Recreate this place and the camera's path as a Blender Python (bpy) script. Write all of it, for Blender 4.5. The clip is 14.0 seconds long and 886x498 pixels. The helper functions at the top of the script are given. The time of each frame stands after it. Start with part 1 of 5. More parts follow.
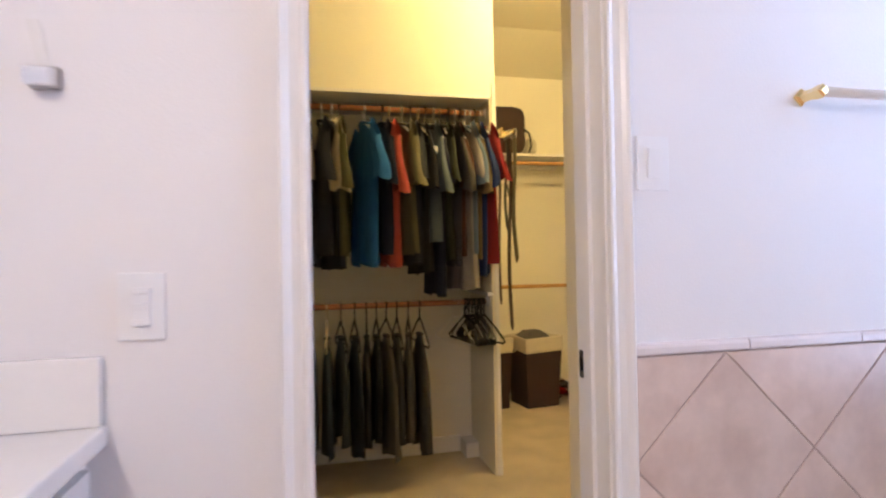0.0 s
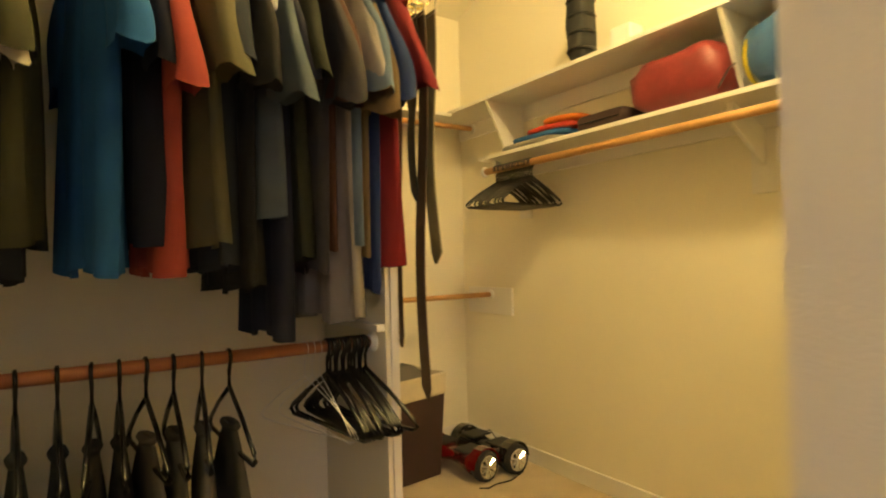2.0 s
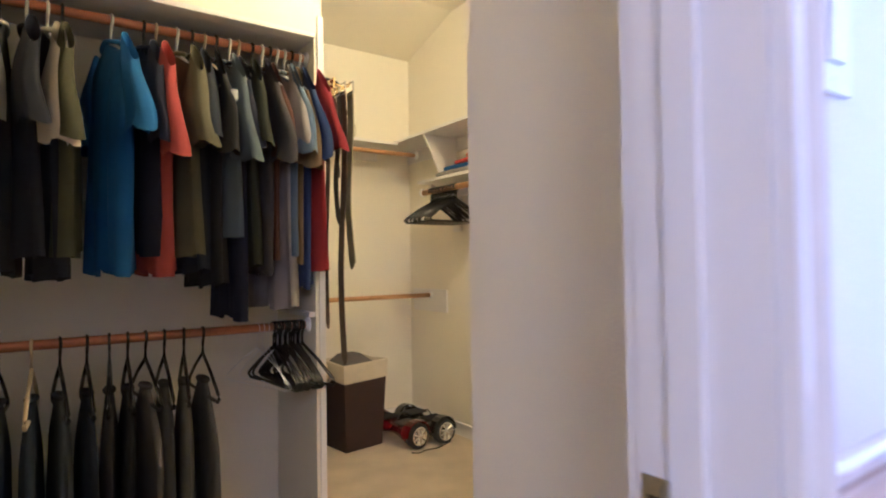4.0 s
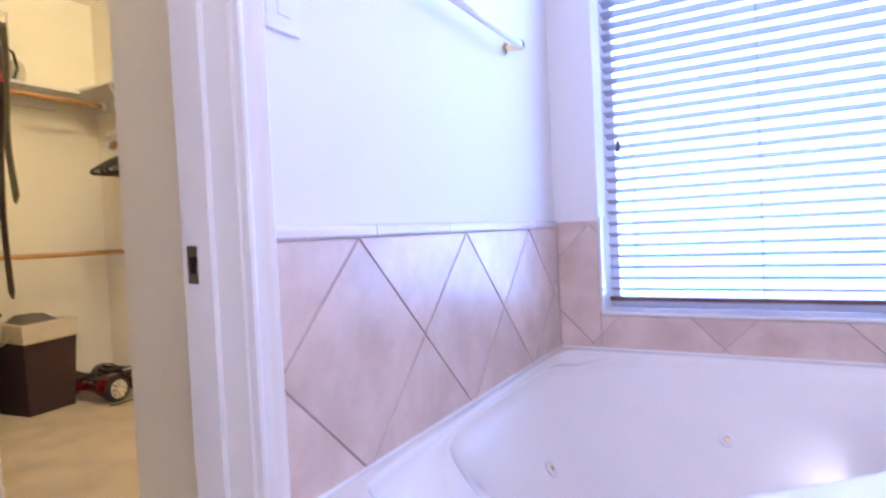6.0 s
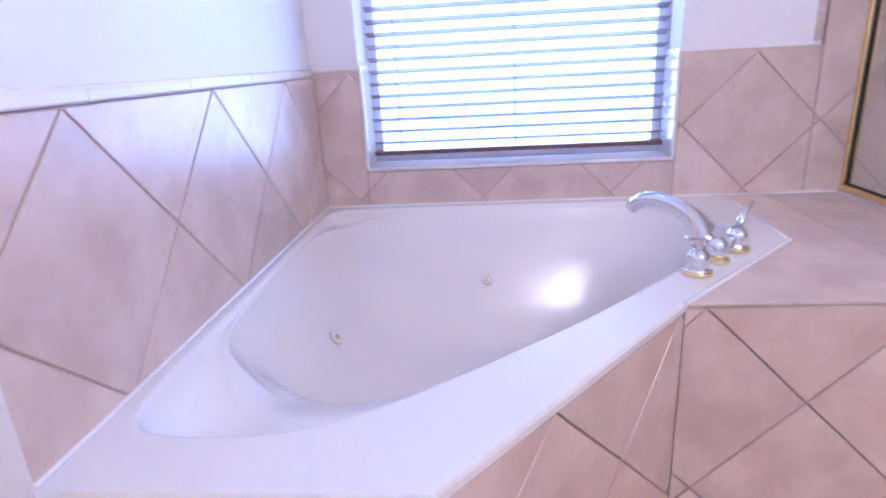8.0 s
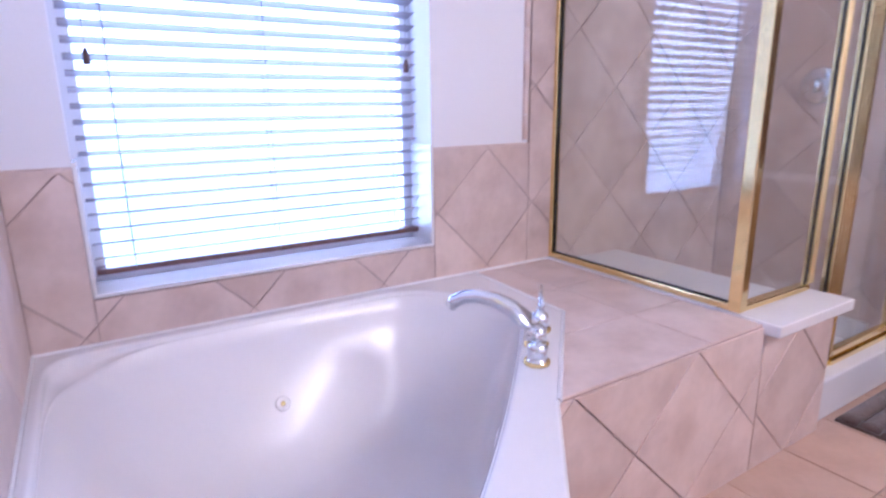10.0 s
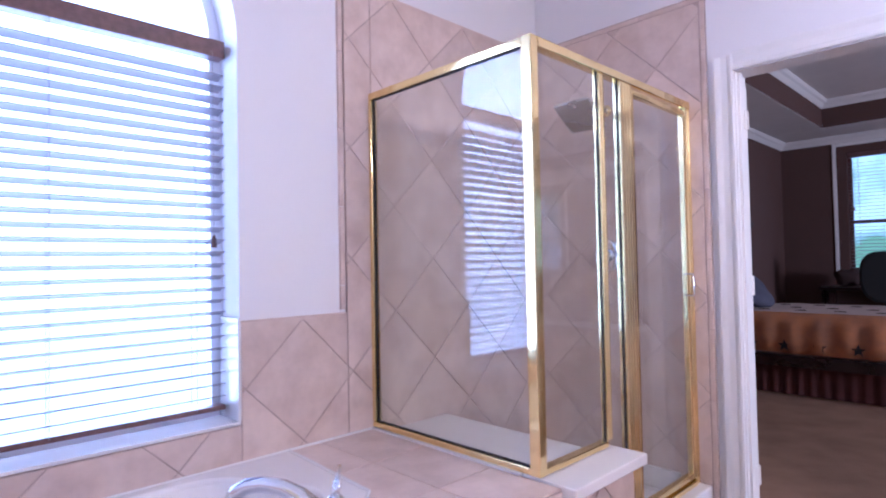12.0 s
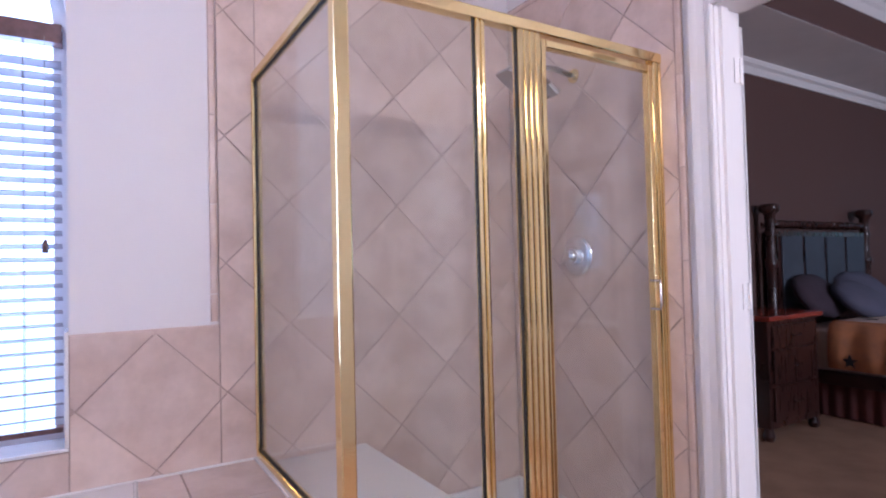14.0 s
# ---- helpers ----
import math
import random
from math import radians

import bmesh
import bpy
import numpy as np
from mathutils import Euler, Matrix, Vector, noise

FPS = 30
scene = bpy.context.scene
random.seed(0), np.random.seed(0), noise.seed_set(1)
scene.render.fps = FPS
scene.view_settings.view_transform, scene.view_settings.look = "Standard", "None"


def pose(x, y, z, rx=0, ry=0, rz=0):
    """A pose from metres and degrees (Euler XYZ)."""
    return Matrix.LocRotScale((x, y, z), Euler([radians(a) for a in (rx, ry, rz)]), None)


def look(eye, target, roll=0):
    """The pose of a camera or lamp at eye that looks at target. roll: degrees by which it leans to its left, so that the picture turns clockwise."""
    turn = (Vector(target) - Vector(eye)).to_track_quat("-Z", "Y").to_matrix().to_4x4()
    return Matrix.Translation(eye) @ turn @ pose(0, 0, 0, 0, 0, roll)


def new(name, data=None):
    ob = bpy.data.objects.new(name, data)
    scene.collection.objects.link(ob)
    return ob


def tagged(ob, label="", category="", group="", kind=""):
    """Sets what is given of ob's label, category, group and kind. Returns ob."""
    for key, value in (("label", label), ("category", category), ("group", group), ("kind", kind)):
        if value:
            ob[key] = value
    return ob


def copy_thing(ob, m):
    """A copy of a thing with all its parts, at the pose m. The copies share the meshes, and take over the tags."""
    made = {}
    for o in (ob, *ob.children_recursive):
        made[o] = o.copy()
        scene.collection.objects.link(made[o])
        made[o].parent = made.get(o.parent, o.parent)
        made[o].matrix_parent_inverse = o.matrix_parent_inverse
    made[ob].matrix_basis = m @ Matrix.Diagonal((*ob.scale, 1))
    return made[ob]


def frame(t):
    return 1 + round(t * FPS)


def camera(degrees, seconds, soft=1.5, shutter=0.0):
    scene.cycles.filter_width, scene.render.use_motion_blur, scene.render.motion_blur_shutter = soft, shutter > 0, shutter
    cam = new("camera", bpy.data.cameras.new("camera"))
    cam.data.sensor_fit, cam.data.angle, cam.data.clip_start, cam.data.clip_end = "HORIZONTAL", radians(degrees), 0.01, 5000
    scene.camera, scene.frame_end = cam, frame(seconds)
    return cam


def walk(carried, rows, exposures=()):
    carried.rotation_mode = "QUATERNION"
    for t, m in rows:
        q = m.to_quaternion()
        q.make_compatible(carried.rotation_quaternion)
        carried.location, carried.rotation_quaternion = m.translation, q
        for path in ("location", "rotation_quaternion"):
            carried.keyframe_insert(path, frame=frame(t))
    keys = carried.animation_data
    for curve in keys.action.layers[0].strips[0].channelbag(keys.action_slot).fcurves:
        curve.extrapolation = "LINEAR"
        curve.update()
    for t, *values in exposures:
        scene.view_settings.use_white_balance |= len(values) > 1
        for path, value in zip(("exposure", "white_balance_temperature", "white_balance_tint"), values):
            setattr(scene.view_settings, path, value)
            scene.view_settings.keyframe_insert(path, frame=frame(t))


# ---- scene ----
cam = camera(75.6, 14.0, soft=2.0, shutter=0.4)
PATH = [
    (0, (-0.031, -0.126, 1.248), (0.442, 1.817, 1.276), -1.0),
    (0.5, (0.027, 0.265, 1.247), (0.731, 2.137, 1.272), -1.3),
    (1, (0.132, 0.727, 1.249), (0.987, 2.535, 1.275), -1.0),
    (1.5, (0.215, 1.111, 1.237), (1.24, 2.828, 1.28), -1.1),
    (1.8, (0.245, 1.373, 1.237), (1.321, 3.059, 1.268), -0.7),
    (2, (0.261, 1.527, 1.224), (1.356, 3.2, 1.257), -1.4),
    (2.2, (0.264, 1.63, 1.227), (1.358, 3.304, 1.252), -0.4),
    (4.3, (0.074, 0.625, 1.232), (1.24, 2.249, 1.288), -1.1),
    (4.5, (0.04, 0.525, 1.21), (1.297, 2.08, 1.27), -1.3),
    (5, (-0.001, 0.403, 1.141), (1.438, 1.789, 1.206), -1.6),
    (5.5, (-0.013, 0.332, 1.07), (1.598, 1.516, 1.127), -1.5),
    (6, (-0.027, 0.284, 1.015), (1.712, 1.27, 0.957), -2.7),
    (6.5, (-0.015, 0.324, 0.987), (1.748, 1.195, 0.618), -2.7),
    (7, (0.024, 0.338, 1.0), (1.785, 1.116, 0.457), -2.5),
    (7.5, (0.05, 0.351, 1.033), (1.895, 0.829, 0.427), -2.9),
    (7.7, (0.068, 0.362, 1.038), (1.939, 0.716, 0.427), -3.0),
    (10, (0.404, 0.843, 1.178), (2.048, -0.187, 0.698), -0.7),
    (10.5, (0.418, 0.859, 1.196), (1.992, -0.358, 0.987), -0.6),
    (11, (0.356, 0.852, 1.255), (1.869, -0.454, 1.205), -1.3),
    (11.5, (0.294, 0.81, 1.279), (1.745, -0.567, 1.318), -1.1),
    (12, (0.23, 0.651, 1.228), (1.664, -0.743, 1.281), -1.1),
    (12.5, (0.18, 0.4, 1.212), (1.628, -0.977, 1.283), -1.2),
    (13, (0.151, 0.045, 1.188), (1.662, -1.263, 1.269), -1.4),
    (13.5, (0.114, -0.188, 1.179), (1.713, -1.386, 1.263), -1.6),
    (14, (0.016, -0.344, 1.235), (1.72, -1.389, 1.289), -1.4),
]
EXPOSURES = [(0.0, 0.0, 5650, 10), (0.6, 0.05, 5500, 9), (1.0, 0.08, 6050, 10), (1.5, 0.13, 6750, 8), (2.2, 0.12, 5750, 6), (4.3, 0.16, 4450, 22), (5.5, 0.18, 4540, 22), (6.1, 0.29, 4600, 22), (6.8, 0.26, 4660, 23), (7.5, 0.25, 4700, 22), (10.0, 0.33, 4800, 21), (12.5, 0.17, 4700, 21), (14.0, 0.12, 4950, 18)]
walk(cam, [(t, look(eye, target, roll)) for t, eye, target, roll in PATH], EXPOSURES)

random.seed(4)

# ---- world, light ----
world = bpy.data.worlds.new("world")
scene.world = world
world.use_nodes = True
wn = world.node_tree.nodes
sky = wn.new("ShaderNodeTexSky")
sky.sky_type, sky.sun_disc, sky.sun_elevation, sky.sun_rotation = "NISHITA", False, radians(50), radians(200)
wn["Background"].inputs[1].default_value = 0.12
world.node_tree.links.new(sky.outputs[0], wn["Background"].inputs[0])


def lamp(name, kind, m, energy, colour, size=0.1, size_y=0.0):
    data = bpy.data.lights.new(name, kind)
    data.energy, data.color = energy, colour
    if kind == "AREA":
        data.shape, data.size, data.size_y = "RECTANGLE", size, size_y
    elif kind == "POINT":
        data.shadow_soft_size = size
    elif kind == "SUN":
        data.angle = size
    ob = new(name, data)
    ob.matrix_world = m
    return ob


lamp("sun", "SUN", look((0, 0, 10), (1.0, 3.0, 4.0)), 2.5, (1.0, 0.95, 0.88), 0.01)
lamp("bath_window_daylight", "AREA", look((2.62, 0.29, 1.75), (0.0, 0.29, 1.45)), 70, (0.62, 0.70, 1.0), 1.5, 2.3)
# Added fill from the west; the opening it shines through is made up too.
lamp("bedroom_window_daylight", "AREA", look((-6.23, -4.2, 1.72), (0.0, -5.0, 1.2)), 270, (1.0, 0.90, 0.84), 1.2, 1.5)
CLOSET_LAMP = (1.48, 2.38, 2.93)
lamp("closet_light", "POINT", pose(CLOSET_LAMP[0], CLOSET_LAMP[1], CLOSET_LAMP[2] - 0.06), 76, (1.0, 0.705, 0.255), 0.1)
VANITY_LAMPS = [(-0.86, y, 2.28) for y in (-1.25, -1.0, -0.75, -0.5)]

# ---- materials ----


def material(name, colour, rough=0.6, metal=0.0, vary=0.08, scale=6.0, fine=90.0, bump=0.15, second=None, hue=0.0, rnd=0.0, coat=0.0, stretch=(1, 1, 1), sheen=0.0, emit=0.0, spec=0.5):
    m = bpy.data.materials.new(name)
    m.use_nodes = True
    n, l = m.node_tree.nodes, m.node_tree.links
    b = n["Principled BSDF"]
    b.inputs["Metallic"].default_value = metal
    b.inputs["Coat Weight"].default_value = coat
    b.inputs["Coat Roughness"].default_value = 0.08
    b.inputs["Sheen Weight"].default_value = sheen
    b.inputs["Specular IOR Level"].default_value = spec
    co = n.new("ShaderNodeTexCoord")
    mp = n.new("ShaderNodeMapping")
    mp.inputs["Scale"].default_value = stretch
    l.new(co.outputs["Object"], mp.inputs[0])
    big, small = n.new("ShaderNodeTexNoise"), n.new("ShaderNodeTexNoise")
    big.inputs["Scale"].default_value, small.inputs["Scale"].default_value = scale, fine
    big.inputs["Detail"].default_value, small.inputs["Detail"].default_value = 5, 3
    l.new(mp.outputs[0], big.inputs["Vector"])
    l.new(mp.outputs[0], small.inputs["Vector"])
    mix = n.new("ShaderNodeMix")
    mix.data_type = "RGBA"
    second = second or tuple(max(0.0, c * (1 - 2 * vary)) for c in colour)
    mix.inputs[6].default_value, mix.inputs[7].default_value = (*second, 1), (*colour, 1)
    ramp = n.new("ShaderNodeMapRange")
    ramp.inputs[1].default_value, ramp.inputs[2].default_value = 0.3, 0.62
    l.new(big.outputs[0], ramp.inputs[0])
    l.new(ramp.outputs[0], mix.inputs[0])
    out = mix.outputs[2]
    sm = n.new("ShaderNodeMapRange")
    sm.inputs[3].default_value, sm.inputs[4].default_value = 1 - vary, 1 + vary
    l.new(small.outputs[0], sm.inputs[0])
    hs = n.new("ShaderNodeHueSaturation")
    l.new(out, hs.inputs["Color"])
    if rnd:
        oi = n.new("ShaderNodeObjectInfo")
        rr = n.new("ShaderNodeMapRange")
        rr.inputs[3].default_value, rr.inputs[4].default_value = 1 - rnd, 1 + rnd
        l.new(oi.outputs["Random"], rr.inputs[0])
        mu = n.new("ShaderNodeMath")
        mu.operation = "MULTIPLY"
        l.new(rr.outputs[0], mu.inputs[0])
        l.new(sm.outputs[0], mu.inputs[1])
        l.new(mu.outputs[0], hs.inputs["Value"])
        off = n.new("ShaderNodeVectorMath")
        off.operation = "SCALE"
        l.new(oi.outputs["Random"], off.inputs[3])
        off.inputs[0].default_value = (37, 23, 11)
        l.new(off.outputs[0], mp.inputs["Location"])
    else:
        l.new(sm.outputs[0], hs.inputs["Value"])
    l.new(hs.outputs[0], b.inputs["Base Color"])
    ro = n.new("ShaderNodeMapRange")
    ro.inputs[3].default_value, ro.inputs[4].default_value = max(0.02, rough * 0.85), min(1.0, rough * 1.15)
    l.new(big.outputs[0], ro.inputs[0])
    l.new(ro.outputs[0], b.inputs["Roughness"])
    if bump:
        bp = n.new("ShaderNodeBump")
        bp.inputs["Strength"].default_value, bp.inputs["Distance"].default_value = bump, 0.004
        l.new(small.outputs[0], bp.inputs["Height"])
        l.new(bp.outputs[0], b.inputs["Normal"])
    if emit:
        b.inputs["Emission Color"].default_value = (*colour, 1)
        b.inputs["Emission Strength"].default_value = emit
    return m


def glass(name, tint, rough=0.0, veil=0.0):
    m = bpy.data.materials.new(name)
    m.use_nodes = True
    n, l = m.node_tree.nodes, m.node_tree.links
    n.remove(n["Principled BSDF"])
    tr, gl, mx = n.new("ShaderNodeBsdfTransparent"), n.new("ShaderNodeBsdfGlossy"), n.new("ShaderNodeMixShader")
    lw, pw, fr = n.new("ShaderNodeLayerWeight"), n.new("ShaderNodeMath"), n.new("ShaderNodeMath")
    lw.inputs[0].default_value = 0.5
    pw.operation, fr.operation = "POWER", "MULTIPLY_ADD"
    pw.inputs[1].default_value, fr.inputs[1].default_value, fr.inputs[2].default_value = 5.0, 0.9, 0.045
    l.new(lw.outputs["Facing"], pw.inputs[0])
    l.new(pw.outputs[0], fr.inputs[0])
    tr.inputs[0].default_value = (*tint, 1)
    gl.inputs["Roughness"].default_value = rough
    l.new(fr.outputs[0], mx.inputs[0])
    l.new(tr.outputs[0], mx.inputs[1])
    l.new(gl.outputs[0], mx.inputs[2])
    out = mx.outputs[0]
    if veil:
        # thin patchy pale veil, stands in for pale reflections in the panes
        di, fm, no, rg, co = n.new("ShaderNodeBsdfDiffuse"), n.new("ShaderNodeMixShader"), n.new("ShaderNodeTexNoise"), n.new("ShaderNodeMapRange"), n.new("ShaderNodeTexCoord")
        di.inputs[0].default_value = (0.80, 0.80, 0.78, 1)
        no.inputs["Scale"].default_value, no.inputs["Detail"].default_value = 3.5, 5
        rg.inputs[3].default_value, rg.inputs[4].default_value = veil * 0.4, veil * 1.6
        l.new(co.outputs["Object"], no.inputs["Vector"])
        l.new(no.outputs[0], rg.inputs[0])
        l.new(rg.outputs[0], fm.inputs[0])
        l.new(out, fm.inputs[1])
        l.new(di.outputs[0], fm.inputs[2])
        out = fm.outputs[0]
    l.new(out, n["Material Output"].inputs[0])
    return m


def glow(name, low, high, strength, scale=0.0, dim=1.0):
    """Plain bright distance outside a window."""
    m = bpy.data.materials.new(name)
    m.use_nodes = True
    n, l = m.node_tree.nodes, m.node_tree.links
    n.remove(n["Principled BSDF"])
    em = n.new("ShaderNodeEmission")
    em.inputs[1].default_value = strength
    co, no, rp, mx = n.new("ShaderNodeTexCoord"), n.new("ShaderNodeTexNoise"), n.new("ShaderNodeMapRange"), n.new("ShaderNodeMix")
    mx.data_type = "RGBA"
    mx.inputs[6].default_value, mx.inputs[7].default_value = (*low, 1), (*high, 1)
    no.inputs["Scale"].default_value, no.inputs["Detail"].default_value = scale or 0.3, 8
    rp.inputs[1].default_value, rp.inputs[2].default_value = 0.42, 0.6
    l.new(co.outputs["Object"], no.inputs["Vector"])
    l.new(no.outputs[0], rp.inputs[0])
    l.new(rp.outputs[0], mx.inputs[0])
    sep, gz = n.new("ShaderNodeSeparateXYZ"), n.new("ShaderNodeMapRange")
    gz.inputs[1].default_value, gz.inputs[2].default_value = 0.6, 2.6
    gz.inputs[3].default_value, gz.inputs[4].default_value = strength * dim, strength
    l.new(co.outputs["Object"], sep.inputs[0])
    l.new(sep.outputs["Z"], gz.inputs[0])
    l.new(gz.outputs[0], em.inputs[1])
    l.new(mx.outputs[2], em.inputs[0])
    l.new(em.outputs[0], n["Material Output"].inputs[0])
    return m


M = {
    "sky_glow": glow("bright_sky", (0.62, 0.74, 1.0), (0.70, 0.80, 1.0), 6.5, 0.0, 0.40),
    "tree_glow": glow("trees_and_sky", (0.16, 0.30, 0.20), (0.55, 0.72, 1.0), 1.7, 0.9),
    "closet_bulb": material("lit_closet_globe", (1.0, 0.80, 0.45), 0.4, emit=9.0, bump=0),
    "wall": material("wall_paint", (0.80, 0.77, 0.77), 0.55, vary=0.012, scale=1.5, fine=160, bump=0.12),
    "closet_wall": material("closet_paint", (0.85, 0.795, 0.67), 0.6, vary=0.02, scale=1.5, fine=160, bump=0.25),
    "ceiling": material("ceiling_paint", (0.82, 0.80, 0.79), 0.8, vary=0.03, scale=3, fine=120, bump=0.4),
    "trim": material("trim_gloss_paint", (0.80, 0.77, 0.75), 0.30, vary=0.006, scale=3, fine=60, bump=0.02),
    "door": material("door_paint", (0.78, 0.76, 0.75), 0.35, vary=0.02, scale=3, fine=60, bump=0.06, stretch=(1, 1, 0.2)),
    "tile": material("ceramic_tile", (0.69, 0.55, 0.475), 0.31, vary=0.07, scale=7, fine=38, bump=0.05, second=(0.56, 0.42, 0.35), rnd=0.06, spec=0.65),
    "pale_tile": material("pale_bullnose_tile", (0.76, 0.69, 0.68), 0.25, vary=0.03, scale=7, fine=45, bump=0.03, rnd=0.04),
    "floor_tile": material("floor_ceramic_tile", (0.62, 0.43, 0.32), 0.4, vary=0.06, scale=7, fine=45, bump=0.06, second=(0.54, 0.36, 0.26), rnd=0.06),
    "grout": material("grout", (0.49, 0.375, 0.32), 0.9, vary=0.1, scale=12, fine=200, bump=0.4),
    "tub": material("acrylic_tub", (0.82, 0.77, 0.735), 0.25, vary=0.015, scale=3, fine=60, bump=0.0, coat=0.15),
    "cultured": material("cultured_marble", (0.82, 0.79, 0.77), 0.18, vary=0.02, scale=4, fine=60, bump=0.02, coat=0.3),
    "brass": material("polished_brass", (0.92, 0.74, 0.36), 0.11, metal=1.0, vary=0.05, scale=8, fine=120, bump=0.03, second=(0.90, 0.70, 0.33)),
    "chrome": material("chrome", (0.82, 0.84, 0.88), 0.06, metal=1.0, vary=0.02, scale=8, fine=120, bump=0.0),
    "nickel": material("dark_nickel", (0.42, 0.40, 0.39), 0.28, metal=1.0, vary=0.05, scale=8, fine=120, bump=0.02),
    "plastic_white": material("white_plastic", (0.80, 0.79, 0.80), 0.3, vary=0.01, bump=0.0),
    "black": material("black_plastic", (0.012, 0.012, 0.014), 0.25, vary=0.1, bump=0.02),
    "rubber": material("black_rubber", (0.018, 0.018, 0.019), 0.75, vary=0.15, bump=0.1),
    "slat": material("blind_slat", (0.28, 0.245, 0.26), 0.4, vary=0.04, scale=5, fine=80, bump=0.05),
    "blindwood": material("blind_dark_wood", (0.17, 0.085, 0.075), 0.35, vary=0.2, scale=5, fine=60, bump=0.1, stretch=(8, 1, 8)),
    "rod": material("stained_wood_rod", (0.30, 0.11, 0.045), 0.42, vary=0.15, scale=8, fine=70, bump=0.1, stretch=(0.3, 4, 4)),
    "pinerod": material("pine_rod", (0.60, 0.33, 0.12), 0.5, vary=0.12, scale=8, fine=70, bump=0.1),
    "carpet": material("beige_carpet", (0.62, 0.50, 0.34), 1.0, vary=0.12, scale=4, fine=500, bump=1.0, sheen=0.3),
    "bedcarpet": material("bedroom_carpet", (0.36, 0.22, 0.145), 1.0, vary=0.12, scale=4, fine=500, bump=1.0, spec=0.1),
    "hamper": material("dark_brown_fabric", (0.045, 0.022, 0.02), 0.85, vary=0.15, scale=10, fine=400, bump=0.4),
    "liner": material("cream_cotton", (0.66, 0.58, 0.44), 0.9, vary=0.06, scale=10, fine=300, bump=0.4),
    "bedwall": material("bedroom_taupe_paint", (0.10, 0.056, 0.048), 0.7, spec=0.25, vary=0.03, scale=1.5, fine=160, bump=0.25),
    "cherry": material("dark_cherry_wood", (0.036, 0.013, 0.010), 0.28, vary=0.25, scale=5, fine=50, bump=0.05, stretch=(1, 6, 1)),
    "redtop": material("cherry_top", (0.25, 0.035, 0.02), 0.2, vary=0.2, scale=5, fine=50, bump=0.03, coat=0.4),
    "leather": material("blue_grey_panel", (0.05, 0.06, 0.08), 0.6, vary=0.15, scale=12, fine=120, bump=0.2),
    "quilt_orange": material("orange_tan_quilt", (0.58, 0.24, 0.10), 0.9, vary=0.1, scale=7, fine=220, bump=0.5, second=(0.38, 0.17, 0.09)),
    "quilt_light": material("cream_quilt", (0.60, 0.49, 0.43), 0.9, vary=0.06, scale=10, fine=220, bump=0.5),
    "pillow": material("slate_pillow", (0.085, 0.085, 0.125), 0.9, vary=0.1, scale=10, fine=260, bump=0.4),
    "plum": material("plum_pillow", (0.045, 0.028, 0.04), 0.9, vary=0.1, scale=10, fine=260, bump=0.4),
    "skirt": material("maroon_bed_skirt", (0.11, 0.032, 0.028), 0.9, vary=0.1, scale=10, fine=260, bump=0.4),
    "star": material("dark_star_fabric", (0.03, 0.02, 0.02), 0.9, bump=0.3),
    "mat": material("brown_chenille", (0.095, 0.06, 0.05), 1.0, vary=0.25, scale=14, fine=260, bump=1.0, second=(0.15, 0.10, 0.085), sheen=0.4),
    "leaf": material("foliage", (0.07, 0.11, 0.035), 0.7, vary=0.3, scale=3, fine=30),
    "ground": material("lawn", (0.08, 0.11, 0.04), 0.95, vary=0.3, scale=0.5, fine=20, bump=0.5),
    "glass": glass("shower_glass", (0.965, 0.982, 0.972), veil=0.024),
    "pane": glass("window_glass", (0.95, 0.97, 0.97)),
    "frame_white": material("vinyl_window", (0.78, 0.78, 0.80), 0.4, vary=0.02, bump=0.02),
    "bulb": material("lit_bulb", (1.0, 0.72, 0.42), 0.3, emit=14.0, bump=0),
    "gasket": material("black_gasket", (0.02, 0.018, 0.016), 0.6, bump=0.02),
}
CLOTH = {}


def cloth(rgb):
    if rgb not in CLOTH:
        CLOTH[rgb] = material("cotton_cloth", rgb, 0.9, vary=0.08, scale=9, fine=420, bump=0.35, spec=0.2)
    return CLOTH[rgb]


# ---- mesh helpers ----


def thing(name, label, category, at=(0, 0, 0), group="", kind=""):
    ob = new(name)
    ob.location = at
    ob.empty_display_size = 0.05
    return tagged(ob, label, category, group, kind)


def link_mesh(name, bm, mat, parent=None, smooth=False):
    me = bpy.data.meshes.new(name)
    bmesh.ops.recalc_face_normals(bm, faces=bm.faces)
    if parent is not None:
        base, p = Vector((0, 0, 0)), parent
        while p is not None:
            base += p.location
            p = p.parent
        bm.transform(Matrix.Translation(-base))
    bm.to_mesh(me)
    bm.free()
    me.materials.append(mat)
    if smooth:
        for p in me.polygons:
            p.use_smooth = True
    ob = new(name, me)
    if parent is not None:
        ob.parent = parent
    return ob


def part(name, bm, mat, parent, label="", smooth=False):
    return tagged(link_mesh(name, bm, mat, parent, smooth), label)


def solid(name, bm, mat, label, category, kind="structure", smooth=False, group=""):
    return tagged(link_mesh(name, bm, mat, None, smooth), label, category, group, kind)


def B():
    return bmesh.new()


def box(bm, x0, x1, y0, y1, z0, z1, bevel=0.0, seg=2):
    r = bmesh.ops.create_cube(bm, size=1.0, matrix=Matrix.Translation(((x0 + x1) / 2, (y0 + y1) / 2, (z0 + z1) / 2)) @ Matrix.Diagonal((abs(x1 - x0), abs(y1 - y0), abs(z1 - z0), 1)))
    if bevel:
        vs = set(r["verts"])
        bmesh.ops.bevel(bm, geom=[e for e in bm.edges if e.verts[0] in vs and e.verts[1] in vs], offset=bevel, segments=seg, affect="EDGES", profile=0.6)
    return bm


